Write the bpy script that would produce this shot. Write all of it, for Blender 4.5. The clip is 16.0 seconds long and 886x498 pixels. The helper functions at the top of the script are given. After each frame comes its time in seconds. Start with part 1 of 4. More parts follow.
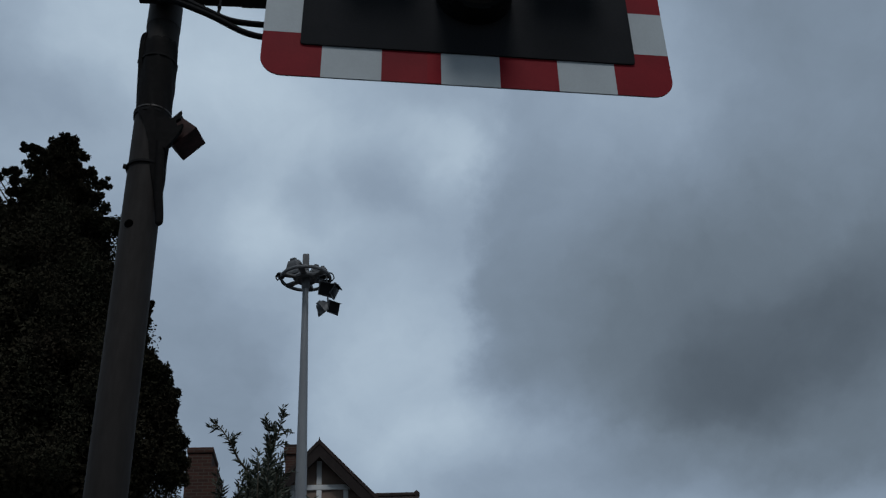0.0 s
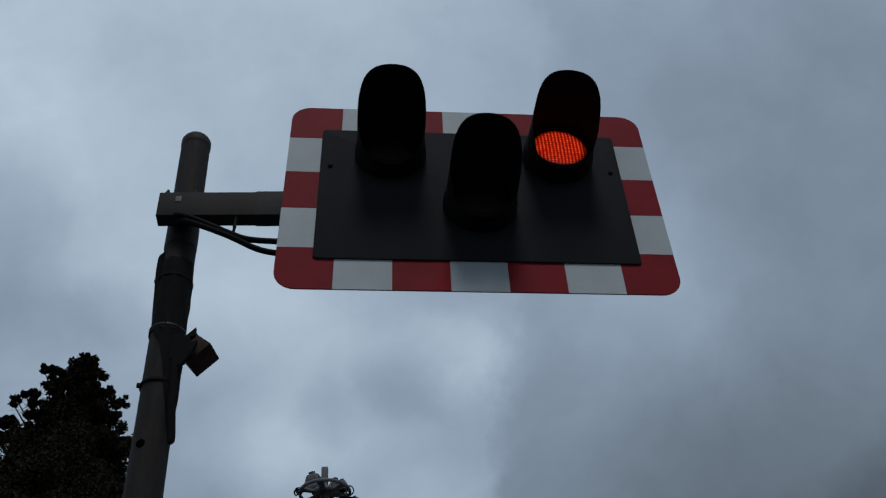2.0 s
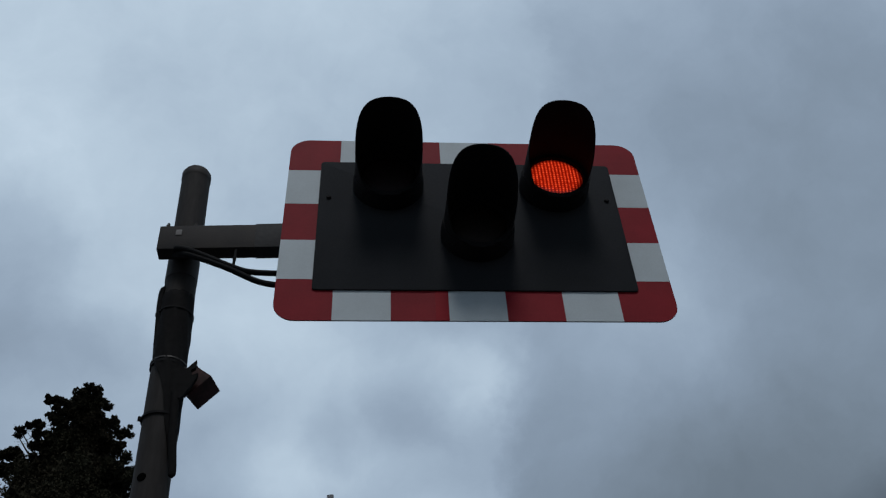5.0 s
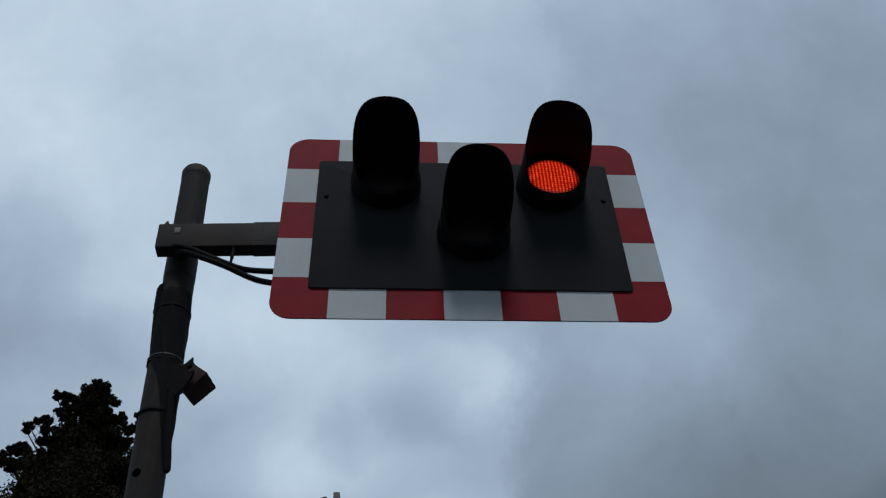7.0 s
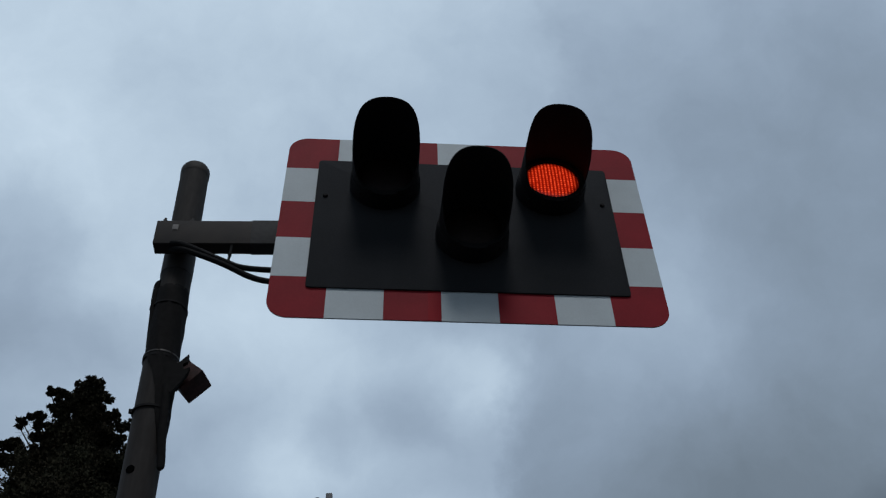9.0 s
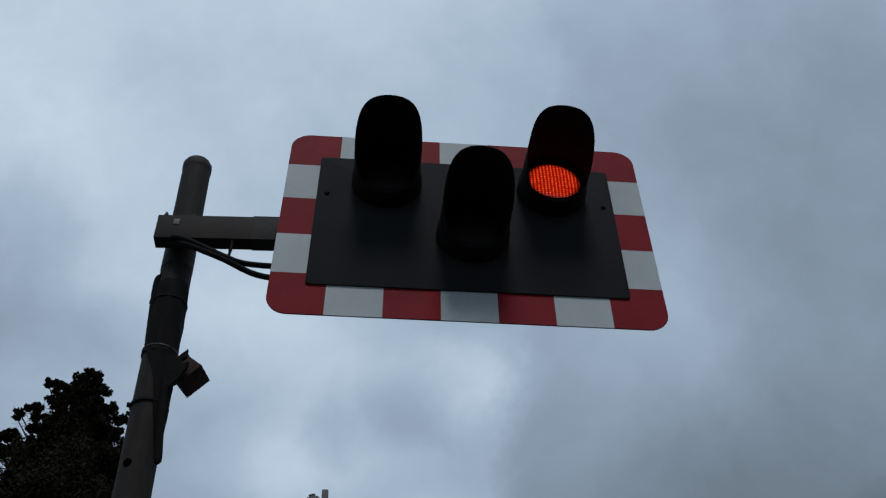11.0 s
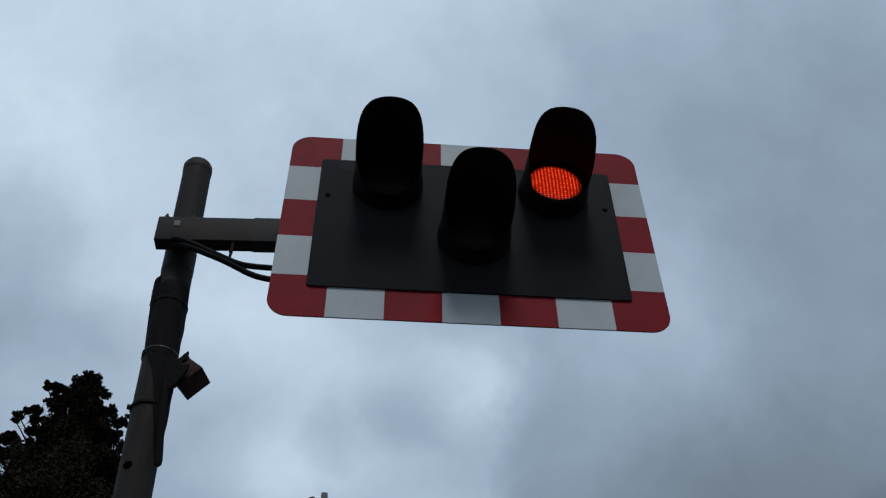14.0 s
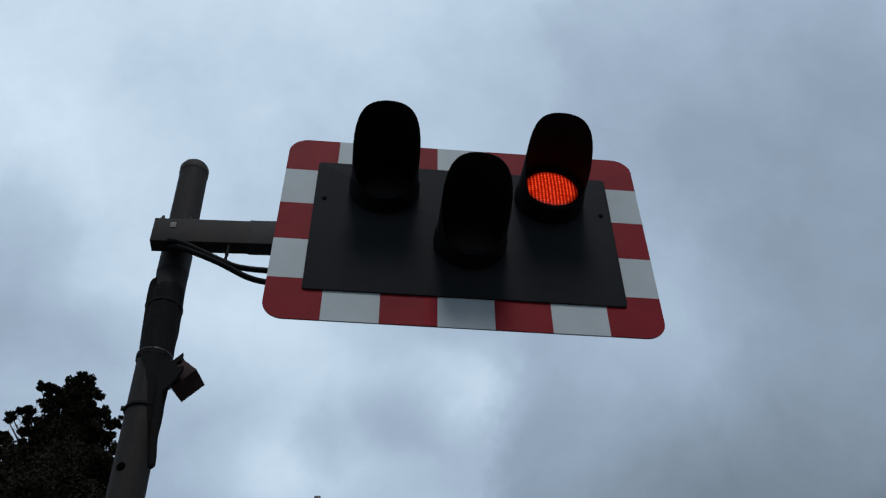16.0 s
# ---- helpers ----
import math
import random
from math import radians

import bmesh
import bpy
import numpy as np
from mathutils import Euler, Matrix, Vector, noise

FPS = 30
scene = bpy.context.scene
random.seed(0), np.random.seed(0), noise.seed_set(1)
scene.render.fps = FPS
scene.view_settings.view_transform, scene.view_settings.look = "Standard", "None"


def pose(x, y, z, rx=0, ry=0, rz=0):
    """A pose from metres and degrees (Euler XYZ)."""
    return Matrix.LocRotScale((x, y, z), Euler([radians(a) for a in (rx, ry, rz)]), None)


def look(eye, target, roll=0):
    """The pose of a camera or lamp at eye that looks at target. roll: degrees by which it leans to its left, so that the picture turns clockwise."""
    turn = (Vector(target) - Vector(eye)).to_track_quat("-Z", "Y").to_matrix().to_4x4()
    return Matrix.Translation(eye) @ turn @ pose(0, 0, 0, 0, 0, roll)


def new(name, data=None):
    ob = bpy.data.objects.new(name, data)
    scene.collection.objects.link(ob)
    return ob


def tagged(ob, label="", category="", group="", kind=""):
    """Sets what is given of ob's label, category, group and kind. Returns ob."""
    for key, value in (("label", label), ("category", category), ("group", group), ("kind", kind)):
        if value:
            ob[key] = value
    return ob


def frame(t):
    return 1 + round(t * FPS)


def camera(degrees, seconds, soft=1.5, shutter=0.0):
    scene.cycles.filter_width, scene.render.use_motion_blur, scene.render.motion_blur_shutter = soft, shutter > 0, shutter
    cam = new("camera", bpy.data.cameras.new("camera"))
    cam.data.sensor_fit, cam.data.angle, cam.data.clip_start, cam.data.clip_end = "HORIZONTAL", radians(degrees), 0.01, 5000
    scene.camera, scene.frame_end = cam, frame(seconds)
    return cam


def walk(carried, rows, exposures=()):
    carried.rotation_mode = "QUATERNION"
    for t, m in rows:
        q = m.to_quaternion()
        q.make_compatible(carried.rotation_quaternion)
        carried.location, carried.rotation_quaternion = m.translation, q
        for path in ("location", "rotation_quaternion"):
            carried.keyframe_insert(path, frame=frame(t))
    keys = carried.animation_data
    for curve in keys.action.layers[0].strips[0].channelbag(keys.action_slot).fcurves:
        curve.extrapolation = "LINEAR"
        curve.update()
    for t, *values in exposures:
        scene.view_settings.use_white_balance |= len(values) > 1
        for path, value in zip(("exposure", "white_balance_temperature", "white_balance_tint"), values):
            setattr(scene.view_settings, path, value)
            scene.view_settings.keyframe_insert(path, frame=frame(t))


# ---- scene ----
cam = camera(50.2, 16.0, 1.25)
PATH = [
    (0, (0.222, -2.198, 1.612), (0.457, -0.503, 2.648), -3.7),
    (0.5, (0.24, -2.203, 1.616), (0.439, -0.618, 2.82), -4.4),
    (1, (0.24, -2.205, 1.618), (0.436, -0.708, 2.93), -5.2),
    (1.5, (0.24, -2.2, 1.615), (0.436, -0.749, 2.977), -5.6),
    (2, (0.238, -2.201, 1.614), (0.436, -0.766, 2.994), -6.0),
    (2.5, (0.242, -2.198, 1.614), (0.442, -0.775, 3.005), -6.4),
    (3, (0.247, -2.206, 1.616), (0.445, -0.801, 3.025), -6.3),
    (3.5, (0.245, -2.214, 1.612), (0.433, -0.811, 3.025), -6.4),
    (4, (0.247, -2.218, 1.613), (0.441, -0.822, 3.032), -6.6),
    (6.5, (0.286, -2.251, 1.595), (0.463, -0.848, 3.009), -6.5),
    (7, (0.298, -2.247, 1.594), (0.469, -0.846, 3.01), -5.8),
    (7.5, (0.297, -2.25, 1.59), (0.47, -0.849, 3.007), -6.0),
    (8, (0.301, -2.248, 1.586), (0.473, -0.847, 3.004), -5.6),
    (8.5, (0.298, -2.247, 1.59), (0.473, -0.85, 3.011), -5.3),
    (9, (0.293, -2.242, 1.594), (0.471, -0.845, 3.014), -5.0),
    (11.5, (0.292, -2.246, 1.593), (0.469, -0.846, 3.01), -3.8),
    (12, (0.295, -2.241, 1.596), (0.472, -0.84, 3.012), -3.7),
    (12.5, (0.29, -2.238, 1.595), (0.471, -0.836, 3.01), -4.2),
    (13, (0.285, -2.229, 1.597), (0.47, -0.832, 3.017), -4.4),
    (13.5, (0.283, -2.23, 1.598), (0.465, -0.835, 3.02), -4.2),
    (14, (0.286, -2.236, 1.598), (0.465, -0.841, 3.02), -4.0),
    (14.5, (0.286, -2.235, 1.598), (0.468, -0.846, 3.025), -4.2),
    (15, (0.285, -2.236, 1.598), (0.47, -0.852, 3.03), -4.2),
    (15.5, (0.284, -2.238, 1.601), (0.473, -0.851, 3.03), -3.8),
    (16, (0.285, -2.239, 1.596), (0.473, -0.851, 3.024), -3.7),
]
EXPOSURES = [(0.0, -0.20), (0.5, -0.51), (1.0, -0.34), (1.5, -0.24), (2.5, -0.22), (3.5, -0.14), (6.5, 0.03), (8.0, 0.06), (9.0, 0.05), (12.5, 0.0), (14.5, 0.17), (16.0, 0.23)]
walk(cam, [(t, look(eye, target, roll)) for t, eye, target, roll in PATH], EXPOSURES)

# ---- sky and sun: a closed cloud cover; a weak, wide sun behind it gives the soft shade under the lamp hoods ----
SUN_AT = Vector((0.03, -0.55, 0.84)).normalized()
BEHIND = -1.3
world = bpy.data.worlds.new("overcast_sky")
scene.world = world
world.use_nodes = True
wt = world.node_tree
wt.nodes.clear()


def wn(kind, **sockets):
    n = wt.nodes.new(kind)
    for k, v in sockets.items():
        n.inputs[k.replace("_", " ")].default_value = v
    return n


def wmath(op, a, b=None):
    n = wt.nodes.new("ShaderNodeMath")
    n.operation = op
    for j, v in enumerate((a, b)):
        if v is None:
            continue
        if isinstance(v, (int, float)):
            n.inputs[j].default_value = v
        else:
            wt.links.new(v, n.inputs[j])
    return n.outputs[0]


def wvec(op, a, b):
    n = wt.nodes.new("ShaderNodeVectorMath")
    n.operation = op
    for j, v in enumerate((a, b)):
        if isinstance(v, tuple):
            n.inputs[j].default_value = v
        else:
            wt.links.new(v, n.inputs[j])
    return n


def eased(value, start, end, gain):
    n = wt.nodes.new("ShaderNodeMapRange")
    n.interpolation_type = "SMOOTHSTEP"
    for k, v in (("From Min", start), ("From Max", end), ("To Min", 0.0), ("To Max", gain)):
        n.inputs[k].default_value = v
    wt.links.new(value, n.inputs["Value"])
    return n.outputs["Result"]


# the cloud cover is laid out on a plane square to a line 40 degrees up: p to the east, q upwards
sky_dir = wt.nodes.new("ShaderNodeTexCoord").outputs["Generated"]
SKY_UP = radians(40)
ahead = wmath("MAXIMUM", wvec("DOT_PRODUCT", sky_dir, (0.0, math.cos(SKY_UP), math.sin(SKY_UP))).outputs["Value"], 0.30)
sheet = wt.nodes.new("ShaderNodeCombineXYZ")
wt.links.new(wmath("DIVIDE", wvec("DOT_PRODUCT", sky_dir, (1.0, 0.0, 0.0)).outputs["Value"], ahead), sheet.inputs["X"])
wt.links.new(wmath("DIVIDE", wvec("DOT_PRODUCT", sky_dir, (0.0, -math.sin(SKY_UP), math.cos(SKY_UP))).outputs["Value"], ahead), sheet.inputs["Y"])
# ragged edges: the layout is pushed about at two scales
swirl = wn("ShaderNodeTexNoise", Scale=6.5, Detail=8.0, Roughness=0.58)
wt.links.new(sheet.outputs[0], swirl.inputs["Vector"])
bend = wvec("MULTIPLY", wvec("SUBTRACT", swirl.outputs["Color"], (0.5, 0.5, 0.5)).outputs[0], (0.11, 0.09, 0.0)).outputs[0]
bent = wvec("ADD", sheet.outputs[0], bend).outputs[0]
bent_parts, sheet_parts = wt.nodes.new("ShaderNodeSeparateXYZ"), wt.nodes.new("ShaderNodeSeparateXYZ")
wt.links.new(bent, bent_parts.inputs[0])
wt.links.new(sheet.outputs[0], sheet_parts.inputs[0])
billow = wn("ShaderNodeTexNoise", Scale=5.0, Detail=9.0, Roughness=0.55)
wt.links.new(bent, billow.inputs["Vector"])
fine = wn("ShaderNodeTexNoise", Scale=15.0, Detail=7.0, Roughness=0.60)
wt.links.new(bent, fine.inputs["Vector"])
# brightness in stops; it grows upwards
q_held = wmath("MINIMUM", wmath("MAXIMUM", sheet_parts.outputs["Y"], -0.6), 0.7)
cover = wmath("ADD", wmath("MULTIPLY", q_held, 0.50), 0.09)
cover = wmath("ADD", cover, wmath("MULTIPLY", wmath("SUBTRACT", billow.outputs["Fac"], 0.5), 0.50))
cover = wmath("ADD", cover, wmath("MULTIPLY", wmath("SUBTRACT", fine.outputs["Fac"], 0.5), 0.34))

# thin, bright parts of the cover: p, q, half width, half height, turn, how much of it is full, stops
THIN = (
    (-0.35, 0.20, 0.20, 0.39, 22, 0.00, 0.27),
    (-0.22, 0.24, 0.51, 0.42, -22, 0.10, 0.30),
    (-0.05, -0.12, 0.16, 0.07, 4, 0.10, 0.42),
    (0.12, -0.05, 0.12, 0.07, 2, 0.10, 0.50),
    (-0.06, -0.17, 0.09, 0.10, 7, 0.00, 0.26),
    (0.06, -0.31, 0.17, 0.22, -1, 0.20, 0.57),
    (-0.08, 0.00, 0.21, 0.12, -20, 0.10, 0.42),
    (0.32, 0.07, 0.18, 0.16, -15, 0.00, 0.25),
    (0.20, -0.34, 0.18, 0.07, 19, 0.20, 0.33),
)
# thick, dark parts
THICK = (
    (0.063, -0.072, 0.085, 0.060, 17, 0.10, -0.40),
    (-0.023, -0.100, 0.055, 0.045, 0, 0.10, -0.30),
    (0.51, -0.41, 0.31, 0.05, -2, 0.10, -0.32),
    (-0.36, 0.07, 0.10, 0.14, -32, 0.30, -0.46),
    (-0.14, -0.27, 0.11, 0.20, 22, 0.20, -0.19),
    (-0.28, 0.00, 0.12, 0.06, 4, 0.10, -0.29),
    (0.58, 0.17, 0.39, 0.29, -22, 0.30, -0.37),
    (0.56, -0.22, 0.35, 0.28, -3, 0.30, -0.50),
    (0.31, -0.25, 0.18, 0.16, 5, 0.20, -0.26),
    (0.53, -0.25, 0.28, 0.12, 27, 0.20, -0.62),
    (0.43, -0.36, 0.16, 0.08, 30, 0.20, -0.18),
)
for p, q, wide, high, turn, full, stops in THIN + THICK:
    spot = wt.nodes.new("ShaderNodeMapping")
    spot.vector_type = "TEXTURE"
    spot.inputs["Location"].default_value = (p, q, 0)
    spot.inputs["Rotation"].default_value = (0, 0, radians(turn))
    spot.inputs["Scale"].default_value = (wide, high, 1)
    wt.links.new(bent, spot.inputs["Vector"])
    cover = wmath("ADD", cover, eased(wvec("LENGTH", spot.outputs[0], (0.0, 0.0, 0.0)).outputs["Value"], 1.0, full, stops))
# a darker bank with a clear edge fills the eastern side
ragged = wvec("ADD", sheet.outputs[0], wvec("MULTIPLY", wvec("SUBTRACT", swirl.outputs["Color"], (0.5, 0.5, 0.5)).outputs[0], (0.22, 0.16, 0.0)).outputs[0]).outputs[0]
ragged_parts = wt.nodes.new("ShaderNodeSeparateXYZ")
wt.links.new(ragged, ragged_parts.inputs[0])
bank_p, bank_q = ragged_parts.outputs["X"], ragged_parts.outputs["Y"]
bank = wmath("SUBTRACT", bank_p, wmath("MULTIPLY", bank_q, 0.12))
bank = wmath("MULTIPLY", eased(bank, 0.150, 0.205, 1.0), eased(wmath("ADD", bank_q, wmath("MULTIPLY", bank_p, 0.2)), -0.33, -0.23, 1.0))
bank = wmath("MULTIPLY", bank, wmath("ADD", eased(bank_q, 0.02, -0.16, -0.24), -0.20))
cover = wmath("ADD", cover, bank)
# unseen sky behind the viewer, darkened to cut front light; the brightest overhead
split = wt.nodes.new("ShaderNodeSeparateXYZ")
wt.links.new(sky_dir, split.inputs[0])
cover = wmath("ADD", cover, eased(split.outputs["Y"], 0.35, -0.45, BEHIND))
cover = wmath("ADD", cover, eased(split.outputs["Z"], 0.80, 1.0, 0.75))
TONES = ((-2.4, 0.78, 1.25), (-1.6, 0.78, 1.25), (-0.9, 0.78, 1.25), (-0.3, 0.775, 1.29), (0.0, 0.78, 1.28), (0.35, 0.79, 1.24), (0.7, 0.81, 1.19), (1.1, 0.84, 1.15))
tone = wt.nodes.new("ShaderNodeValToRGB")
tone.color_ramp.interpolation = "LINEAR"
for k, (stops, red, blue) in enumerate(TONES):
    at = (stops + 2.4) / 3.5
    e = tone.color_ramp.elements[0] if k == 0 else tone.color_ramp.elements[-1] if k == len(TONES) - 1 else tone.color_ramp.elements.new(at)
    green = 0.385 * 2 ** stops
    e.position, e.color = at, (green * red, green, green * blue, 1)
wt.links.new(wmath("DIVIDE", wmath("ADD", cover, 2.4), 3.5), tone.inputs["Fac"])
clear_sky = wt.nodes.new("ShaderNodeTexSky")
clear_sky.sky_type, clear_sky.sun_disc = "NISHITA", False
clear_sky.sun_elevation = math.asin(SUN_AT.z)
clear_sky.sun_rotation = math.atan2(SUN_AT.x, SUN_AT.y)
dim = wvec("MULTIPLY", clear_sky.outputs["Color"], (0.08, 0.08, 0.08)).outputs[0]
mixed = wt.nodes.new("ShaderNodeMix")
mixed.data_type = "RGBA"
mixed.inputs["Factor"].default_value = 0.97
wt.links.new(dim, mixed.inputs["A"])
wt.links.new(tone.outputs["Color"], mixed.inputs["B"])
back = wn("ShaderNodeBackground", Strength=1.0)
wt.links.new(mixed.outputs["Result"], back.inputs["Color"])
wt.links.new(back.outputs[0], wt.nodes.new("ShaderNodeOutputWorld").inputs["Surface"])

sun = new("sun", bpy.data.lights.new("sun", "SUN"))
sun.data.energy, sun.data.angle, sun.data.color = 1.1, radians(15), (0.97, 0.98, 1.0)
sun.matrix_world = look(SUN_AT * 50, (0, 0, 0))


# ---- materials ----
def material(name, colour, rough=0.6, metal=0.0, second=None, scale=6.0, grain=60.0, bump=0.15, streak=0.0, spread=0.5, gloss=0.25):
    """Base colour that wanders to a second one at a large and a small scale, with fine relief."""
    m = bpy.data.materials.new(name)
    m.use_nodes = True
    t = m.node_tree
    b = t.nodes["Principled BSDF"]
    second = second or tuple(c * 0.6 for c in colour)
    co = t.nodes.new("ShaderNodeTexCoord").outputs["Object"]
    stretch = t.nodes.new("ShaderNodeMapping")
    stretch.inputs["Scale"].default_value = (1, 1, 1 - streak)
    t.links.new(co, stretch.inputs["Vector"])
    big, small = t.nodes.new("ShaderNodeTexNoise"), t.nodes.new("ShaderNodeTexNoise")
    for n, sc in ((big, scale), (small, grain)):
        n.inputs["Scale"].default_value, n.inputs["Detail"].default_value = sc, 5.0
        t.links.new(stretch.outputs[0], n.inputs["Vector"])
    both = t.nodes.new("ShaderNodeMath")
    both.operation = "MULTIPLY_ADD"
    both.inputs[1].default_value = 0.35
    t.links.new(small.outputs["Fac"], both.inputs[0])
    t.links.new(big.outputs["Fac"], both.inputs[2])
    reach = t.nodes.new("ShaderNodeMapRange")
    reach.inputs["From Min"].default_value, reach.inputs["From Max"].default_value = 0.68 - spread * 0.4, 0.68 + spread * 0.4
    t.links.new(both.outputs[0], reach.inputs["Value"])
    mix = t.nodes.new("ShaderNodeMix")
    mix.data_type = "RGBA"
    mix.inputs["A"].default_value, mix.inputs["B"].default_value = (*colour, 1), (*second, 1)
    t.links.new(reach.outputs[0], mix.inputs["Factor"])
    t.links.new(mix.outputs["Result"], b.inputs["Base Color"])
    b.inputs["Metallic"].default_value = metal
    b.inputs["Specular IOR Level"].default_value = gloss
    rr = t.nodes.new("ShaderNodeMapRange")
    rr.inputs["To Min"].default_value, rr.inputs["To Max"].default_value = max(rough - 0.12, 0.02), min(rough + 0.12, 1)
    t.links.new(small.outputs["Fac"], rr.inputs["Value"])
    t.links.new(rr.outputs[0], b.inputs["Roughness"])
    if bump:
        bp = t.nodes.new("ShaderNodeBump")
        bp.inputs["Strength"].default_value, bp.inputs["Distance"].default_value = bump, 0.004
        t.links.new(small.outputs["Fac"], bp.inputs["Height"])
        t.links.new(bp.outputs[0], b.inputs["Normal"])
    return m


def brick_material(name, colour, other):
    m = material(name, colour, 0.9)
    t = m.node_tree
    b = t.nodes["Principled BSDF"]
    tex = t.nodes.new("ShaderNodeTexBrick")
    tex.inputs["Color1"].default_value, tex.inputs["Color2"].default_value = (*colour, 1), (*other, 1)
    tex.inputs["Mortar"].default_value = (0.085, 0.07, 0.06, 1)
    tex.inputs["Scale"].default_value = 1.0
    tex.inputs["Brick Width"].default_value, tex.inputs["Row Height"].default_value, tex.inputs["Mortar Size"].default_value = 0.225, 0.075, 0.008
    co = t.nodes.new("ShaderNodeTexCoord").outputs["Object"]
    sep, com = t.nodes.new("ShaderNodeSeparateXYZ"), t.nodes.new("ShaderNodeCombineXYZ")
    t.links.new(co, sep.inputs[0])
    flat = t.nodes.new("ShaderNodeMath")
    t.links.new(sep.outputs["X"], flat.inputs[0])
    t.links.new(sep.outputs["Y"], flat.inputs[1])
    t.links.new(flat.outputs[0], com.inputs["X"])
    t.links.new(sep.outputs["Z"], com.inputs["Y"])
    t.links.new(com.outputs[0], tex.inputs["Vector"])
    t.links.new(tex.outputs["Color"], b.inputs["Base Color"])
    return m


def lit_lens_material():
    """A glowing array of small light cells behind a ribbed red lens."""
    m = bpy.data.materials.new("lit_red_lens")
    m.use_nodes = True
    t = m.node_tree
    b = t.nodes["Principled BSDF"]
    sep = t.nodes.new("ShaderNodeSeparateXYZ")
    t.links.new(t.nodes.new("ShaderNodeTexCoord").outputs["Object"], sep.inputs[0])

    def mth(op, x, y=None):
        n = t.nodes.new("ShaderNodeMath")
        n.operation = op
        for j, v in enumerate((x, y)):
            if isinstance(v, (int, float)):
                n.inputs[j].default_value = v
            elif v is not None:
                t.links.new(v, n.inputs[j])
        return n.outputs[0]

    cells = [mth("ABSOLUTE", mth("SINE", mth("MULTIPLY", sep.outputs[k], math.pi / pitch))) for k, pitch in (("X", 0.0125), ("Z", 0.0105))]
    cell = mth("MULTIPLY", mth("POWER", cells[0], 2.6), mth("POWER", cells[1], 0.9))
    patch = t.nodes.new("ShaderNodeTexNoise")
    patch.inputs["Scale"].default_value = 95
    t.links.new(t.nodes["Separate XYZ"].inputs[0].links[0].from_socket, patch.inputs["Vector"])
    cell = mth("MULTIPLY", cell, mth("SUBTRACT", mth("MULTIPLY", patch.outputs["Fac"], 2.6), 0.30))
    ramp = t.nodes.new("ShaderNodeValToRGB")
    ramp.color_ramp.elements[0].color = (0.17, 0.004, 0.001, 1)
    ramp.color_ramp.elements[1].color = (0.95, 0.085, 0.026, 1)
    mid = ramp.color_ramp.elements.new(0.45)
    mid.color = (0.46, 0.017, 0.003, 1)
    t.links.new(cell, ramp.inputs["Fac"])
    t.links.new(ramp.outputs["Color"], b.inputs["Emission Color"])
    # the optic fades towards its rim
    span = mth("SQRT", mth("ADD", mth("POWER", sep.outputs["X"], 2), mth("POWER", sep.outputs["Z"], 2)))
    fade = t.nodes.new("ShaderNodeMapRange")
    fade.interpolation_type = "SMOOTHSTEP"
    for k, v in (("From Min", 0.098), ("From Max", 0.072), ("To Min", 0.12), ("To Max", 1.1)):
        fade.inputs[k].default_value = v
    t.links.new(span, fade.inputs["Value"])
    t.links.new(fade.outputs["Result"], b.inputs["Emission Strength"])
    b.inputs["Base Color"].default_value = (0.12, 0.004, 0.002, 1)
    b.inputs["Roughness"].default_value = 0.25
    return m


M_POST = material("grey_painted_steel_tube", (0.029, 0.025, 0.023), 0.8, second=(0.017, 0.0145, 0.013), scale=5, grain=90, streak=0.8)
M_ARM = material("black_weathered_steel", (0.014, 0.0125, 0.0125), 0.7, second=(0.030, 0.024, 0.020), scale=9, grain=120)
M_SLEEVE = material("dull_grey_steel", (0.032, 0.031, 0.031), 0.7)
M_RUBBER = material("black_rubber", (0.012, 0.012, 0.0125), 0.75, bump=0.05, gloss=0.1)
M_HOSE = material("dark_plastic_sheath", (0.008, 0.0075, 0.0075), 0.8, gloss=0.1)
M_HOOD = material("matt_black_plastic", (0.010, 0.0095, 0.010), 0.8, second=(0.014, 0.013, 0.013), bump=0.05, gloss=0.12)
M_PANEL = material("dark_grey_backing_paint", (0.028, 0.029, 0.0315), 0.85, second=(0.021, 0.022, 0.024), scale=3.5, grain=150, bump=0.04, gloss=0.10)
M_RED = material("red_reflective_sheet", (0.265, 0.016, 0.024), 0.6, second=(0.20, 0.014, 0.020), scale=5, grain=200, bump=0.02, gloss=0.08)
M_RED_BRIGHT = material("bright_red_sheet", (0.31, 0.011, 0.019), 0.6, second=(0.26, 0.011, 0.018), bump=0.02, gloss=0.08)
M_WHITE = material("white_reflective_sheet", (0.55, 0.605, 0.625), 0.5, second=(0.45, 0.495, 0.51), scale=4, grain=220, bump=0.02, gloss=0.10)
M_ALU = material("aluminium_sheet", (0.35, 0.36, 0.37), 0.5, 0.6)
M_LENS_DARK = material("unlit_red_lens", (0.012, 0.003, 0.003), 0.6, bump=0.0)
M_LENS_AMBER = material("unlit_amber_lens", (0.014, 0.006, 0.003), 0.6, bump=0.0)
M_LENS_LIT = lit_lens_material()
M_RUST = material("faded_red_brown_metal", (0.060, 0.025, 0.023), 0.75, second=(0.022, 0.013, 0.012), scale=22, grain=140)
M_STICKER = material("worn_grey_label", (0.20, 0.19, 0.18), 0.6, second=(0.10, 0.095, 0.09), scale=90)
M_HOLE_SHADE = material("hole_shade_black", (0.003, 0.003, 0.003), 0.95, bump=0.0, gloss=0.0)
M_TIE = material("pale_steel_strap", (0.075, 0.070, 0.067), 0.5, 0.3)
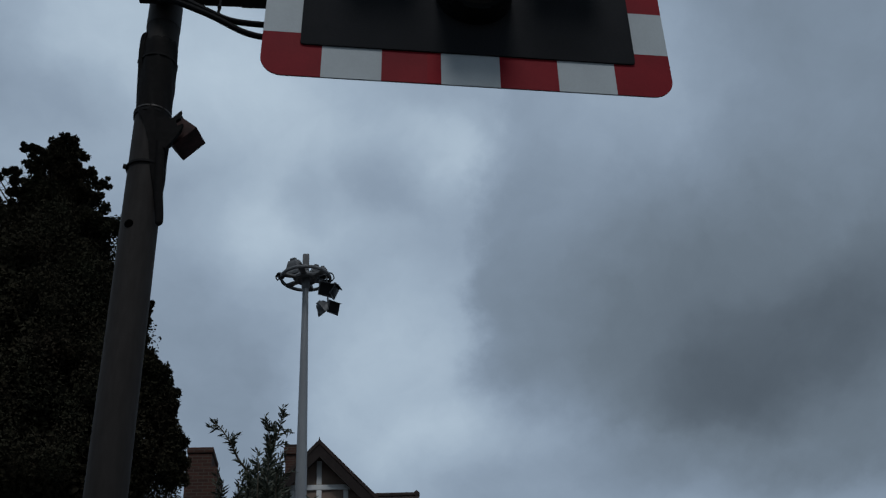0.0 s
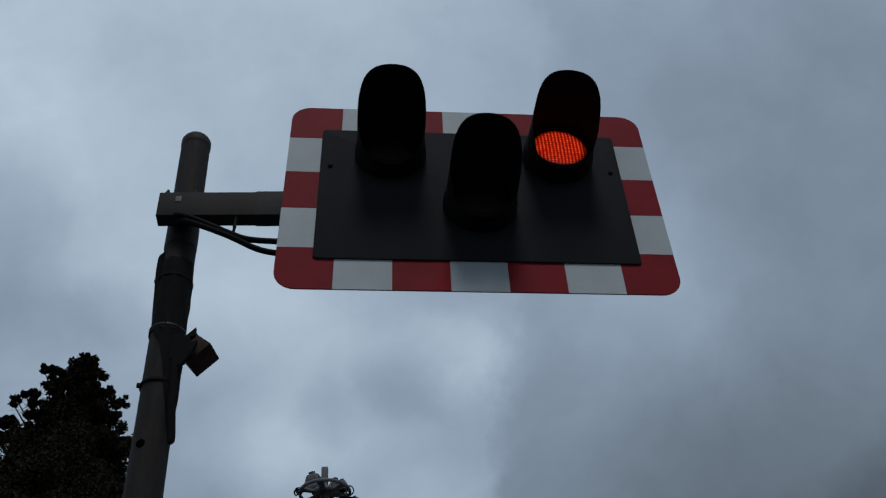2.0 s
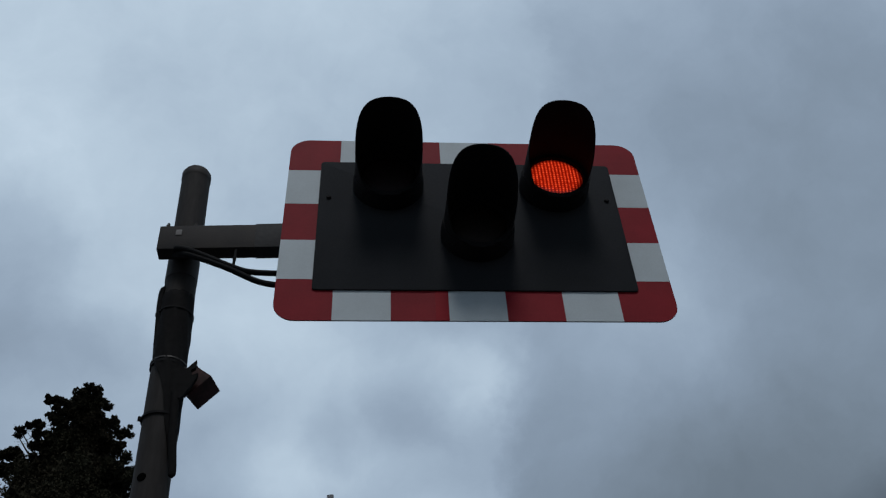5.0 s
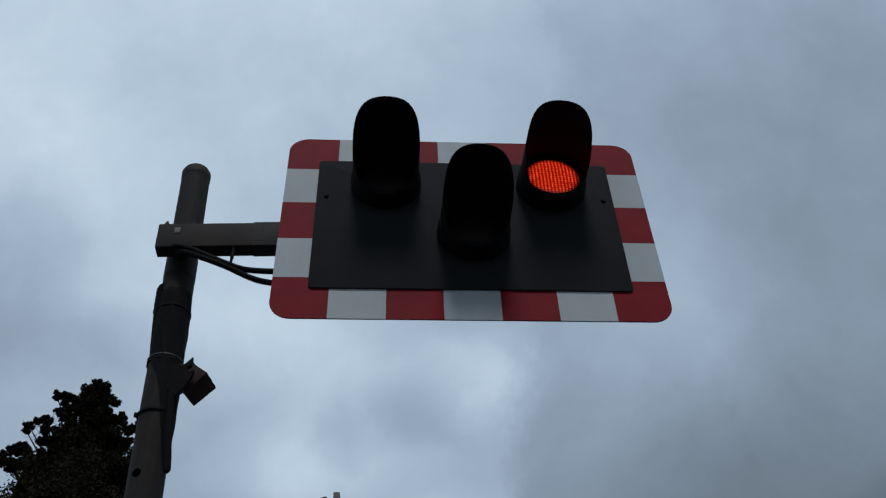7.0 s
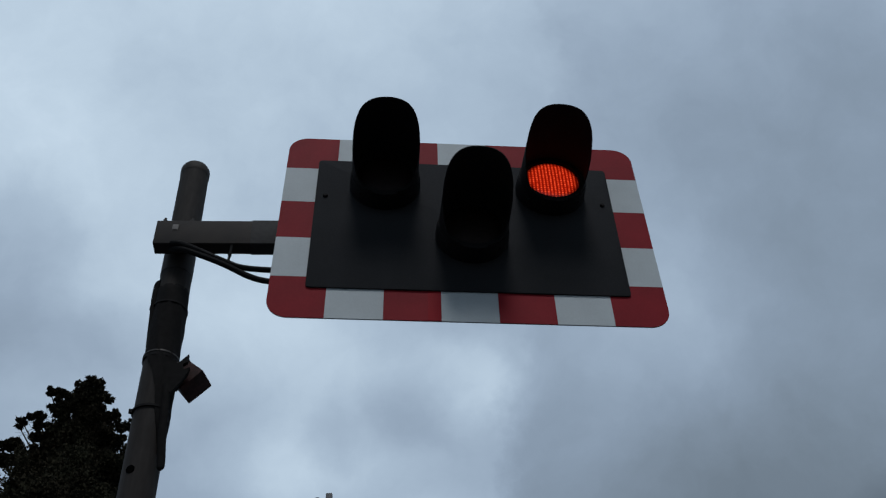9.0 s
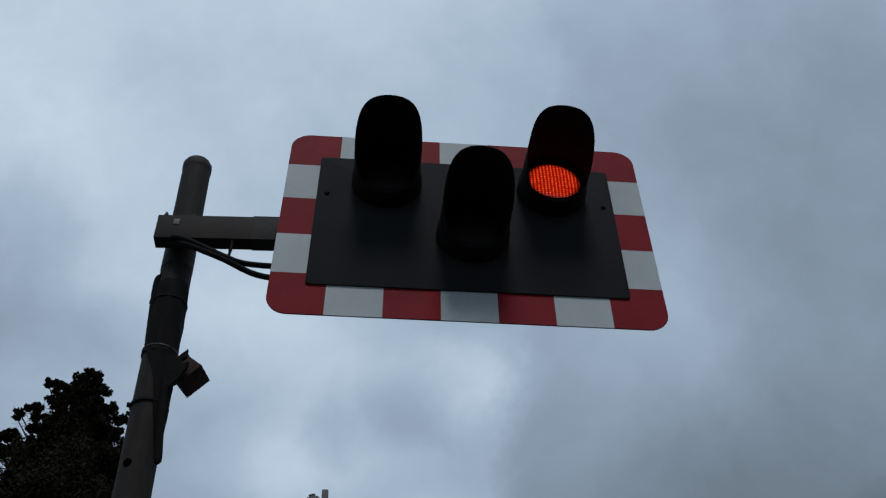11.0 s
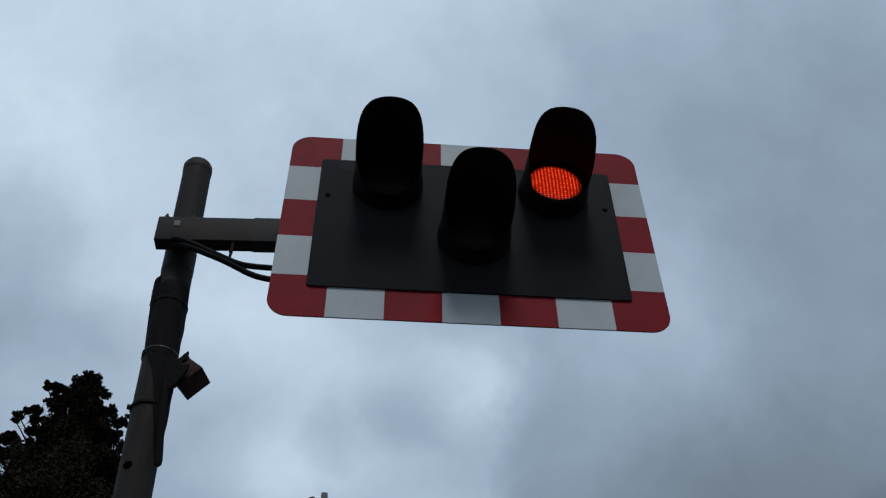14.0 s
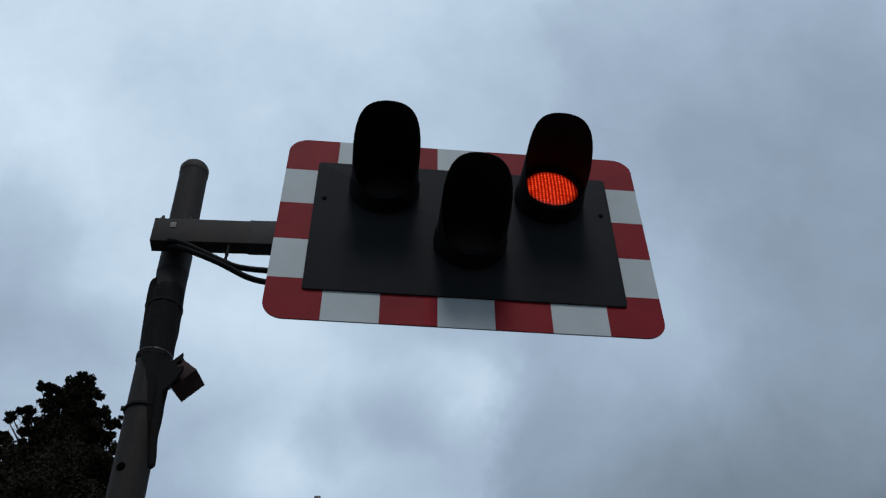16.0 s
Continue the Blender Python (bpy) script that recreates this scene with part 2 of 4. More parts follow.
M_GALV = material("galvanised_steel", (0.30, 0.32, 0.335), 0.6, 0.0, second=(0.22, 0.235, 0.25), scale=3, grain=40, streak=0.85)
M_LAMP = material("grey_floodlight_casting", (0.20, 0.205, 0.21), 0.6, second=(0.11, 0.115, 0.12))
M_LAMP_DARK = material("dark_floodlight_front", (0.03, 0.032, 0.035), 0.35, bump=0.0)
M_BARK = material("dark_bark", (0.07, 0.055, 0.04), 0.95, scale=4, grain=30, bump=0.6, streak=0.7)
M_LEAF = material("dark_evergreen_leaf", (0.031, 0.032, 0.020), 0.9, second=(0.031, 0.025, 0.017), scale=1.3, grain=8, bump=0.0, gloss=0.05)
M_LEAF_SHRUB = material("grey_green_leaf", (0.062, 0.070, 0.050), 0.65, second=(0.036, 0.042, 0.028), scale=3, grain=20, bump=0.0)
M_STEM = material("grey_brown_twig", (0.09, 0.075, 0.055), 0.9, bump=0.2)
M_BRICK = brick_material("red_brown_brick", (0.080, 0.038, 0.028), (0.055, 0.029, 0.023))
M_ROUGHCAST = material("brown_roughcast_render", (0.27, 0.20, 0.16), 0.95, second=(0.20, 0.145, 0.115), scale=2, grain=70, bump=0.8)
M_TIMBER_WHITE = material("white_painted_timber", (0.80, 0.82, 0.82), 0.6, second=(0.70, 0.71, 0.70), scale=4, streak=0.7)
M_TIMBER_DARK = material("dark_brown_bargeboard", (0.028, 0.02, 0.018), 0.8, streak=0.5)
M_ROOF = material("brown_clay_tile", (0.052, 0.034, 0.029), 0.9, second=(0.033, 0.025, 0.023), scale=1.5, grain=14, bump=0.5)
M_GLASS = material("dark_window_glass", (0.02, 0.022, 0.025), 0.08, bump=0.0)
M_ASPHALT = material("grey_asphalt", (0.055, 0.055, 0.057), 0.9, second=(0.04, 0.04, 0.042), scale=0.4, grain=120, bump=0.5)


# ---- mesh helpers ----
def thing(name, m, label, category, group="", kind=""):
    ob = new(name)
    ob.matrix_world = m
    ob.empty_display_size = 0.2
    return tagged(ob, label, category, group, kind)


def part(name, bm, mat, parent, label="", m=None, smooth=True, kind=""):
    """Links a bmesh as one mesh object under a thing or a part; its coordinates are the parent's, or those of m there."""
    data = bpy.data.meshes.new(name)
    bmesh.ops.recalc_face_normals(bm, faces=bm.faces[:])
    bm.to_mesh(data)
    bm.free()
    data.materials.append(mat)
    if smooth:
        data.shade_smooth()
        data.set_sharp_from_angle(angle=radians(35))
    ob = new(name, data)
    ob.parent = parent
    if m is not None:
        ob.matrix_basis = m
    return tagged(ob, label, kind=kind)


def box(x0, x1, y0, y1, z0, z1, bevel=0.0, bm=None, m=None):
    own = bmesh.new()
    mm = Matrix.Translation(((x0 + x1) / 2, (y0 + y1) / 2, (z0 + z1) / 2)) @ Matrix.Diagonal((x1 - x0, y1 - y0, z1 - z0, 1))
    bmesh.ops.create_cube(own, size=1, matrix=mm)
    if bevel:
        bmesh.ops.bevel(own, geom=own.edges[:], offset=bevel, segments=2, profile=0.6, affect="EDGES")
    if m is not None:
        bmesh.ops.transform(own, matrix=m, verts=own.verts[:])
    return joined(own, bm)


def joined(own, bm):
    if bm is None:
        return own
    tmp = bpy.data.meshes.new("tmp")
    own.to_mesh(tmp)
    own.free()
    bm.from_mesh(tmp)
    bpy.data.meshes.remove(tmp)
    return bm


def lathe(profile, steps=32, axis="Z", bm=None, m=None):
    """Turns (radius, height) pairs round an axis; radius 0 closes an end."""
    own = bmesh.new()
    rings = []
    for r, h in profile:
        if r < 1e-6:
            rings.append([own.verts.new((0, 0, h))])
        else:
            rings.append([own.verts.new((r * math.cos(2 * math.pi * k / steps), r * math.sin(2 * math.pi * k / steps), h)) for k in range(steps)])
    for a, b in zip(rings, rings[1:]):
        for k in range(steps):
            j = (k + 1) % steps
            if len(a) == 1 and len(b) > 1:
                own.faces.new((a[0], b[k], b[j]))
            elif len(b) == 1 and len(a) > 1:
                own.faces.new((a[k], b[0], a[j]))
            elif len(a) > 1:
                own.faces.new((a[k], a[j], b[j], b[k]))
    if axis == "-Y":
        bmesh.ops.transform(own, matrix=pose(0, 0, 0, 90, 0, 0), verts=own.verts[:])
    if m is not None:
        bmesh.ops.transform(own, matrix=m, verts=own.verts[:])
    return joined(own, bm)


def smooth_line(points, per=6):
    pts = [Vector(p) for p in points]
    pts = [pts[0] * 2 - pts[1]] + pts + [pts[-1] * 2 - pts[-2]]
    out = []
    for k in range(1, len(pts) - 2):
        p0, p1, p2, p3 = pts[k - 1:k + 3]
        for q in range(per):
            t = q / per
            out.append(0.5 * ((2 * p1) + (p2 - p0) * t + (2 * p0 - 5 * p1 + 4 * p2 - p3) * t * t + (3 * p1 - p0 - 3 * p2 + p3) * t ** 3))
    out.append(pts[-2])
    return out


def tube(points, radii, sides=8, bm=None, flat=1.0):
    """A round (or flattened) tube along points, tapering through radii, with closed ends."""
    own = bmesh.new()
    n = len(points)
    side = None
    rings = []
    for k, p in enumerate(points):
        way = (Vector(points[min(k + 1, n - 1)]) - Vector(points[max(k - 1, 0)])).normalized()
        if side is None:
            side = way.orthogonal().normalized() if flat == 1.0 else Vector((0, 1, 0))
        side = (side - way * side.dot(way)).normalized()
        other = way.cross(side)
        x = k / max(n - 1, 1) * (len(radii) - 1)
        lo = min(int(x), len(radii) - 2) if len(radii) > 1 else 0
        r = radii[0] if len(radii) == 1 else radii[lo] + (radii[lo + 1] - radii[lo]) * (x - lo)
        rings.append([own.verts.new(Vector(p) + side * (math.cos(a) * r * flat) + other * (math.sin(a) * r)) for a in (2 * math.pi * j / sides for j in range(sides))])
    for a, b in zip(rings, rings[1:]):
        for j in range(sides):
            own.faces.new((a[j], a[(j + 1) % sides], b[(j + 1) % sides], b[j]))
    own.faces.new(rings[0])
    own.faces.new(rings[-1])
    return joined(own, bm)


def slab(outline, y0, y1, bevel=0.0):
    """A plate: an outline in x and z, given thickness from y0 to y1."""
    bm = bmesh.new()
    front = [bm.verts.new((x, y0, z)) for x, z in outline]
    rear = [bm.verts.new((x, y1, z)) for x, z in outline]
    face = bm.faces.new(front)
    bm.faces.new(rear[::-1])
    for k in range(len(outline)):
        j = (k + 1) % len(outline)
        bm.faces.new((front[k], front[j], rear[j], rear[k]))
    if bevel:
        bmesh.ops.bevel(bm, geom=list(face.edges), offset=bevel, segments=2, profile=0.5, affect="EDGES")
    return bm


def rounded(x0, x1, z0, z1, r, corners=(1, 1, 1, 1), steps=8):
    """Outline of a rectangle; corners in the order lower left, lower right, upper right, upper left are rounded where 1."""
    out = []
    for (cx, cz, a0), on in zip(((x0, z0, 180), (x1, z0, 270), (x1, z1, 0), (x0, z1, 90)), corners):
        if not on:
            out.append((cx, cz))
            continue
        mx, mz = cx + (r if cx == x0 else -r), cz + (r if cz == z0 else -r)
        for k in range(steps + 1):
            a = radians(a0 + 90 * k / steps)
            out.append((mx + r * math.cos(a), mz + r * math.sin(a)))
    return out


# ---- ground: asphalt to the horizon ----
bm = bmesh.new()
bmesh.ops.create_circle(bm, cap_ends=True, segments=96, radius=3000)
ground = part("ground", bm, M_ASPHALT, None, smooth=False)
tagged(ground, "weathered grey asphalt ground round the crossing", "ground", kind="structure")

# ---- level crossing signal: post, arm, striped board, three hooded lamps ----
BASE = Vector((-0.3057, 0.16, 0.0))
LEAN = -0.0065
signal = thing("crossing_signal", Matrix.Translation(BASE), "grey-posted level crossing signal with red-white striped board and three lamps", "crossing signal")
TO_LOCAL = Matrix.Translation(-BASE)
R_POST = 0.0525
lean_m = Matrix.Identity(4)
lean_m[0][2] = LEAN


def on_post(z, x=0.0, y=0.0):
    return Vector((LEAN * z + x, y, z))


bm = lathe([(0.0, 0.0), (R_POST + 0.004, 0.0), (R_POST + 0.004, 0.35), (R_POST, 0.36), (R_POST, 1.6), (R_POST, 3.0), (R_POST, 4.436), (0, 4.436)], 48, m=lean_m)
post = part("post", bm, M_POST, signal, "tubular grey steel post with weathered paint")
bm = lathe([(0.0, 0.0), (0.13, 0.0), (0.13, 0.018), (0.062, 0.02), (0.06, 0.03), (0, 0.03)], 32)
part("base_flange", bm, M_POST, post)
bm = lathe([(R_POST + 0.0012, 4.421), (R_POST + 0.002, 4.426), (R_POST + 0.002, 4.454), (R_POST - 0.004, 4.467), (0.03, 4.475), (0, 4.477)], 48, m=lean_m)
part("cap", bm, M_ARM, post, "domed black cap")


def strap(z, tilt, mat, r=0.004, knob=None, width=0.010):
    bm = lathe([(R_POST + 0.0005, -width / 2), (R_POST + r, -width / 2), (R_POST + r, width / 2), (R_POST + 0.0005, width / 2), (R_POST + 0.0005, -width / 2)], 40,
               m=Matrix.Translation(on_post(z)) @ pose(0, 0, 0, 0, tilt, 0))
    if knob:
        a = radians(knob)
        c = Vector((math.cos(a), math.sin(a), 0)) * (R_POST + 0.008)
        box(-0.007, 0.006, -0.005, 0.005, -0.007, 0.007, 0.002, bm, Matrix.Translation(on_post(z) + c) @ pose(0, 0, 0, 0, 0, knob))
    return part("cable_tie", bm, mat, post)


strap(3.736, 3, M_RUBBER, 0.0058, 196, 0.007)
strap(3.527, 2, M_TIE, 0.0048, None, 0.005)
strap(3.515, 2, M_RUBBER, 0.0042, None, 0.010)
strap(3.318, 1, M_RUBBER, 0.0056, 200, 0.008)
# the cable hole is a solid disc; the shade inside it is painted black
bm = lathe([(0.0, 0.0022), (0.0125, 0.0022), (0.013, 0.0018), (0.013, -0.008), (0, -0.008)], 20, m=Matrix.Translation(on_post(3.10, -0.018, -0.0492)) @ pose(0, 0, 0, 90, 0, -20))
part("hole", bm, M_HOLE_SHADE, post, "black disc that stands for the shaded inside of a cable hole")

# the wrapped sheath round the post, narrowing downwards to a loose end
def sheath_shell(rows):
    """Rows of height, first and last angle round the post, and how far the wrap stands off it."""
    bm = bmesh.new()
    n, grid = 22, []
    for z, a0, a1, off in rows:
        ring = []
        for inset in (0.0, 0.0035):
            for k in range(n + 1):
                a = radians(a0 + (a1 - a0) * k / n)
                fold = 0.0013 * math.sin(9 * a + 31 * z) + 0.0009 * math.sin(17 * a - 47 * z)
                r = R_POST + off + fold - inset
                ring.append(bm.verts.new(on_post(z, r * math.cos(a), r * math.sin(a))))
        grid.append(ring)
    for lo, hi in zip(grid, grid[1:]):
        for k in range(n):
            bm.faces.new((lo[k], lo[k + 1], hi[k + 1], hi[k]))
            bm.faces.new((lo[n + 1 + k], hi[n + 1 + k], hi[n + 2 + k], lo[n + 2 + k]))
        for k in (0, n):
            bm.faces.new((lo[k], hi[k], hi[n + 1 + k], lo[n + 1 + k]))
    for ring in (grid[0], grid[-1]):
        for k in range(n):
            bm.faces.new((ring[k], ring[k + 1], ring[n + 2 + k], ring[n + 1 + k]))
    return bm


shell_rows = []
SHELL = ((3.815, -172, 2, 0.0008), (3.80, -174, 4, 0.0030), (3.70, -174, 8, 0.0030), (3.60, -170, 12, 0.0030), (3.53, -140, 16, 0.0035), (3.46, -102, 14, 0.004), (3.39, -82, 10, 0.005),
         (3.30, -68, 2, 0.0045), (3.22, -50, -8, 0.008), (3.17, -42, -16, 0.012))
for low, high in zip(SHELL, SHELL[1:]):
    for k in range(4):
        shell_rows.append(tuple(a + (b - a) * k / 4 for a, b in zip(low, high)))
part("cable_sheath", sheath_shell(shell_rows + [SHELL[-1]]), M_HOSE, signal, "black cable sheath wrapped and tied round the post")
hose_line = smooth_line([on_post(3.42, 0.040, -0.046), on_post(3.32, 0.046, -0.046), on_post(3.22, 0.052, -0.045), on_post(3.135, 0.061, -0.042), on_post(3.108, 0.063, -0.042), on_post(3.098, 0.0635, -0.042)], 7)
part("cable_end", tube(hose_line, [0.012, 0.013, 0.013, 0.012, 0.011, 0.003], 14, flat=0.6), M_HOSE, signal, "loose end of the black cable")
bm = tube(smooth_line([on_post(3.850, -0.040, -0.026), on_post(3.830, -0.049, -0.024), on_post(3.77, -0.051, -0.022), on_post(3.70, -0.050, -0.02), on_post(3.60, -0.047, -0.02), on_post(3.52, -0.044, -0.02)], 6), [0.007, 0.013, 0.012, 0.009, 0.006, 0.003], 10)
part("cable_sheath", bm, M_HOSE, signal)

# horizontal arm that carries the board
bm = box(-0.405, 0.95, 0.050, 0.104, 3.949, 4.062, 0.004)
arm = part("arm", bm, M_ARM, signal, "black box-section steel arm", TO_LOCAL)
bm = box(-0.078, 0.95, 0.0485, 0.1055, 3.9475, 4.0635, 0.002)
part("sleeve", bm, M_SLEEVE, arm, "dull grey sleeve")
bm = box(-0.348, -0.328, 0.0478, 0.051, 4.014, 4.040, 0.0008)
part("label_plate", bm, M_STICKER, arm, "small worn grey label")
for bx, bz in ((-0.380, 4.062), (-0.285, 4.062)):
    bm = lathe([(0, 0.022), (0.005, 0.022), (0.005, 0.009), (0.010, 0.009), (0.010, 0.0), (0, 0.0)], 6, m=Matrix.Translation((bx, 0.062, bz)))
    part("bolt", bm, M_ARM, arm)
bm = lathe([(R_POST + 0.0005, -0.05), (R_POST + 0.0015, -0.05), (R_POST + 0.0015, 0.05), (R_POST + 0.0005, 0.05), (R_POST + 0.0005, -0.05)], 40, m=Matrix.Translation(on_post(3.94)))
part("clamp", bm, M_ARM, signal, "black steel pipe clamp")

# cables from the post to the back of the board
cable_lines = (
    [(-0.352, 0.066, 3.962), (-0.330, 0.050, 3.950), (-0.300, 0.046, 3.938), (-0.255, 0.044, 3.914), (-0.157, 0.045, 3.858), (-0.091, 0.05, 3.832), (0.011, 0.05, 3.820), (0.08, 0.055, 3.822)],
    [(-0.350, 0.080, 3.955), (-0.330, 0.066, 3.938), (-0.302, 0.052, 3.922), (-0.255, 0.046, 3.896), (-0.160, 0.045, 3.846), (-0.061, 0.05, 3.788), (0.013, 0.05, 3.766), (0.08, 0.055, 3.765)],
)
for line in cable_lines:
    part("cable", tube(smooth_line(line, 8), [0.0102], 10), M_RUBBER, signal, "", TO_LOCAL)
bm = tube([(-0.140, 0.06, 3.95), (-0.139, 0.05, 3.90), (-0.142, 0.047, 3.858)], [0.005], 8)
box(-0.146, -0.134, 0.042, 0.054, 3.886, 3.896, 0.002, bm)
part("cable_clip", bm, M_RUBBER, signal, "", TO_LOCAL)

# the board: a backing plate, border pieces, the dark panel
ROLL = 2.4
BOARD = TO_LOCAL @ pose(0, 0, 3.57, 0, ROLL, 0)
W, H, STEP = 1.295, 0.900, 0.185
board = part("backboard", slab(rounded(0.001, W - 0.001, 0.001, H - 0.001, 0.069), 0.0, 0.004), M_ALU, signal, "aluminium backing plate with rounded corners", BOARD)
for zz in (0.24, 0.66):
    part("stiffener", box(0.06, W - 0.06, 0.004, 0.030, zz - 0.02, zz + 0.02, 0.003), M_ALU, board)
rows_z = [0.0, 0.1763, 0.3588, 0.5413, 0.7238, H]
IN_X, IN_Z0, IN_Z1 = 0.135, 0.140, 0.752


def square(outline, mat):
    part("red_piece" if mat is M_RED else "white_piece", slab(outline, -0.0022, 0.0, 0.0004), mat, board, smooth=False)


for k in range(7):
    a, b = k * STEP, (k + 1) * STEP
    mat = M_RED if k % 2 == 0 else M_WHITE
    if k == 0:
        square(rounded(a, b, 0, rows_z[1], 0.07, (1, 0, 0, 0)), mat)
        square(rounded(a, b, rows_z[4], H, 0.07, (0, 0, 0, 1)), mat)
    elif k == 6:
        square(rounded(a, b, 0, rows_z[1], 0.07, (0, 1, 0, 0)), mat)
        square(rounded(a, b, rows_z[4], H, 0.07, (0, 0, 1, 0)), mat)
    else:
        square([(a, 0), (b, 0), (b, IN_Z0), (a, IN_Z0)], mat)
        square([(a, IN_Z1), (b, IN_Z1), (b, H), (a, H)], mat)
for k in range(1, 4):
    mat = M_WHITE if k % 2 else M_RED
    square([(0, rows_z[k]), (IN_X, rows_z[k]), (IN_X, rows_z[k + 1]), (0, rows_z[k + 1])], mat)
    square([(W - IN_X, rows_z[k]), (W, rows_z[k]), (W, rows_z[k + 1]), (W - IN_X, rows_z[k + 1])], mat)
part("red_strip", slab([(0.512, 0.003), (0.553, 0.003), (0.553, 0.126), (0.512, 0.126)], -0.0028, -0.0022), M_RED_BRIGHT, board, "brighter red strip", smooth=False)
part("panel", slab(rounded(0.117, 1.180, 0.127, 0.766, 0.012), -0.008, -0.0024, 0.0015), M_PANEL, board, "dark grey panel behind the lamps")
for sx in (0.152, 1.145):
    bm = lathe([(0, 0.007), (0.006, 0.0065), (0.009, 0.003), (0.009, 0.0), (0, 0.0)], 12, "-Y", m=Matrix.Translation((sx, -0.008, 0.569)))
    part("screw", bm, M_HOOD, board, "black screw head")


def hood_mesh(r0, r1, start, reach, low, gap, droop):
    """A cowl round the top and sides of a lamp, longest above, open below."""
    bm = bmesh.new()
    n, deep = 44, 7
    half = math.pi - radians(gap) / 2

    def ring_at(inset):
        grid = []
        for k in range(n + 1):
            a = -half + 2 * half * k / n
            f = min(1.0, max(0.0, (abs(a) - radians(82)) / radians(58)))
            length = reach - 0.125 * min(1 - math.cos(a), 1.0) ** 2
            length += (low - length) * (f * f * (3 - 2 * f))
            col = []
            for d in range(deep + 1):
                y = length * d / deep
                r = r0 + (r1 - r0) * y / reach - inset
                col.append(bm.verts.new((math.sin(a) * r, -(start + y), math.cos(a) * r - y * droop)))
            grid.append(col)
        return grid

    outer, inner = ring_at(0.0), ring_at(0.0035)
    for k in range(n):
        for d in range(deep):
            bm.faces.new((outer[k][d], outer[k + 1][d], outer[k + 1][d + 1], outer[k][d + 1]))
            bm.faces.new((inner[k][d], inner[k][d + 1], inner[k + 1][d + 1], inner[k + 1][d]))
        bm.faces.new((outer[k][deep], outer[k + 1][deep], inner[k + 1][deep], inner[k][deep]))
        bm.faces.new((outer[k][0], inner[k][0], inner[k + 1][0], outer[k + 1][0]))
    for k in (0, n):
        for d in range(deep):
            bm.faces.new((outer[k][d], outer[k][d + 1], inner[k][d + 1], inner[k][d]))
    return bm


def lamp_head(u, v, lens_mat, lens_label, yaw=0.0):
    m = BOARD @ Matrix.Translation((u, 0, v)) @ pose(0, 0, 0, 0, 0, yaw)
    bm = lathe([(0, 0.008), (0.1245, 0.008), (0.126, 0.014), (0.1245, 0.050), (0.122, 0.062), (0.121, 0.076), (0.099, 0.076), (0.098, 0.062), (0, 0.062)], 56, "-Y")
    head = part("lamp_head", bm, M_HOOD, signal, "round matt black lamp housing", m)
    part("hood", hood_mesh(0.1185, 0.1145, 0.070, 0.260, 0.012, 44, 0.055), M_HOOD, head, "long black hood, open below")
    bm = lathe([(0.0975, 0.063), (0.094, 0.066), (0.08, 0.0695), (0.05, 0.072), (0, 0.073)], 48, "-Y")
    part("lens", bm, lens_mat, head, lens_label)
    for k in range(4):
        a = radians(45 + 90 * k)
        bm = lathe([(0, 0.006), (0.005, 0.006), (0.006, 0.0), (0, 0.0)], 8, "-Y", m=Matrix.Translation((0.1235 * math.cos(a), -0.048, 0.1235 * math.sin(a))))
        part("fixing_screw", bm, M_HOOD, head)


lamp_head(0.362, 0.630, M_LENS_DARK, "unlit dark red lens")
lamp_head(0.665, 0.379, M_LENS_AMBER, "unlit dark amber lens", 0.8)
lamp_head(0.959, 0.630, M_LENS_LIT, "lit red lens with a grid of light cells", 1.2)

# small sounder box on the side of the post
tilt = TO_LOCAL @ pose(-0.229, 0.175, 3.458, 0, 50, 0) @ pose(0, 0, 0, 10, 0, -10)
bm = box(-0.040, 0.034, -0.034, 0.036, -0.042, 0.036, 0.002)
for v in bm.verts:
    if v.co.x > 0:
        v.co.y *= 1.14
        v.co.z *= 1.14
sounder = part("sounder_box", bm, M_RUST, signal, "small faded red-brown metal box tilted downwards on the post", tilt)
part("rear_plate", box(-0.046, -0.0405, -0.04, 0.04, -0.050, 0.038, 0.002), M_ARM, sounder)
bm = slab([(x, z - 0.050) for x, z in ((-0.306, 3.528), (-0.277, 3.538), (-0.262, 3.527), (-0.233, 3.561), (-0.234, 3.531), (-0.247, 3.522), (-0.242, 3.502), (-0.225, 3.510), (-0.228, 3.490), (-0.244, 3.456), (-0.270, 3.414), (-0.306, 3.45))], 0.108, 0.122)
part("sounder_bracket", bm, M_HOSE, signal, "bent dark bracket plate", TO_LOCAL, smooth=False)
bm = tube([(-0.300, 0.125, 3.490), (-0.245, 0.125, 3.483)], [0.007], 8)
part("mounting_pin", bm, M_ARM, signal, "", TO_LOCAL)

# ---- floodlight mast ----
MAST = Vector((-0.385, 18.0, 0.0))
mast = thing("floodlight_mast", Matrix.Translation(MAST), "tall tapered galvanised steel mast with a ring of floodlights", "floodlight mast")
shaft = part("shaft", lathe([(0, 0), (0.17, 0), (0.165, 3.0), (0.126, 7.7), (0.074, 12.5), (0.070, 13.15), (0, 13.15)], 24), M_GALV, mast)
part("base_plate", lathe([(0, 0), (0.30, 0), (0.30, 0.03), (0.18, 0.035), (0, 0.035)], 24), M_GALV, mast)
RZ = 13.09
R_RING = 0.59


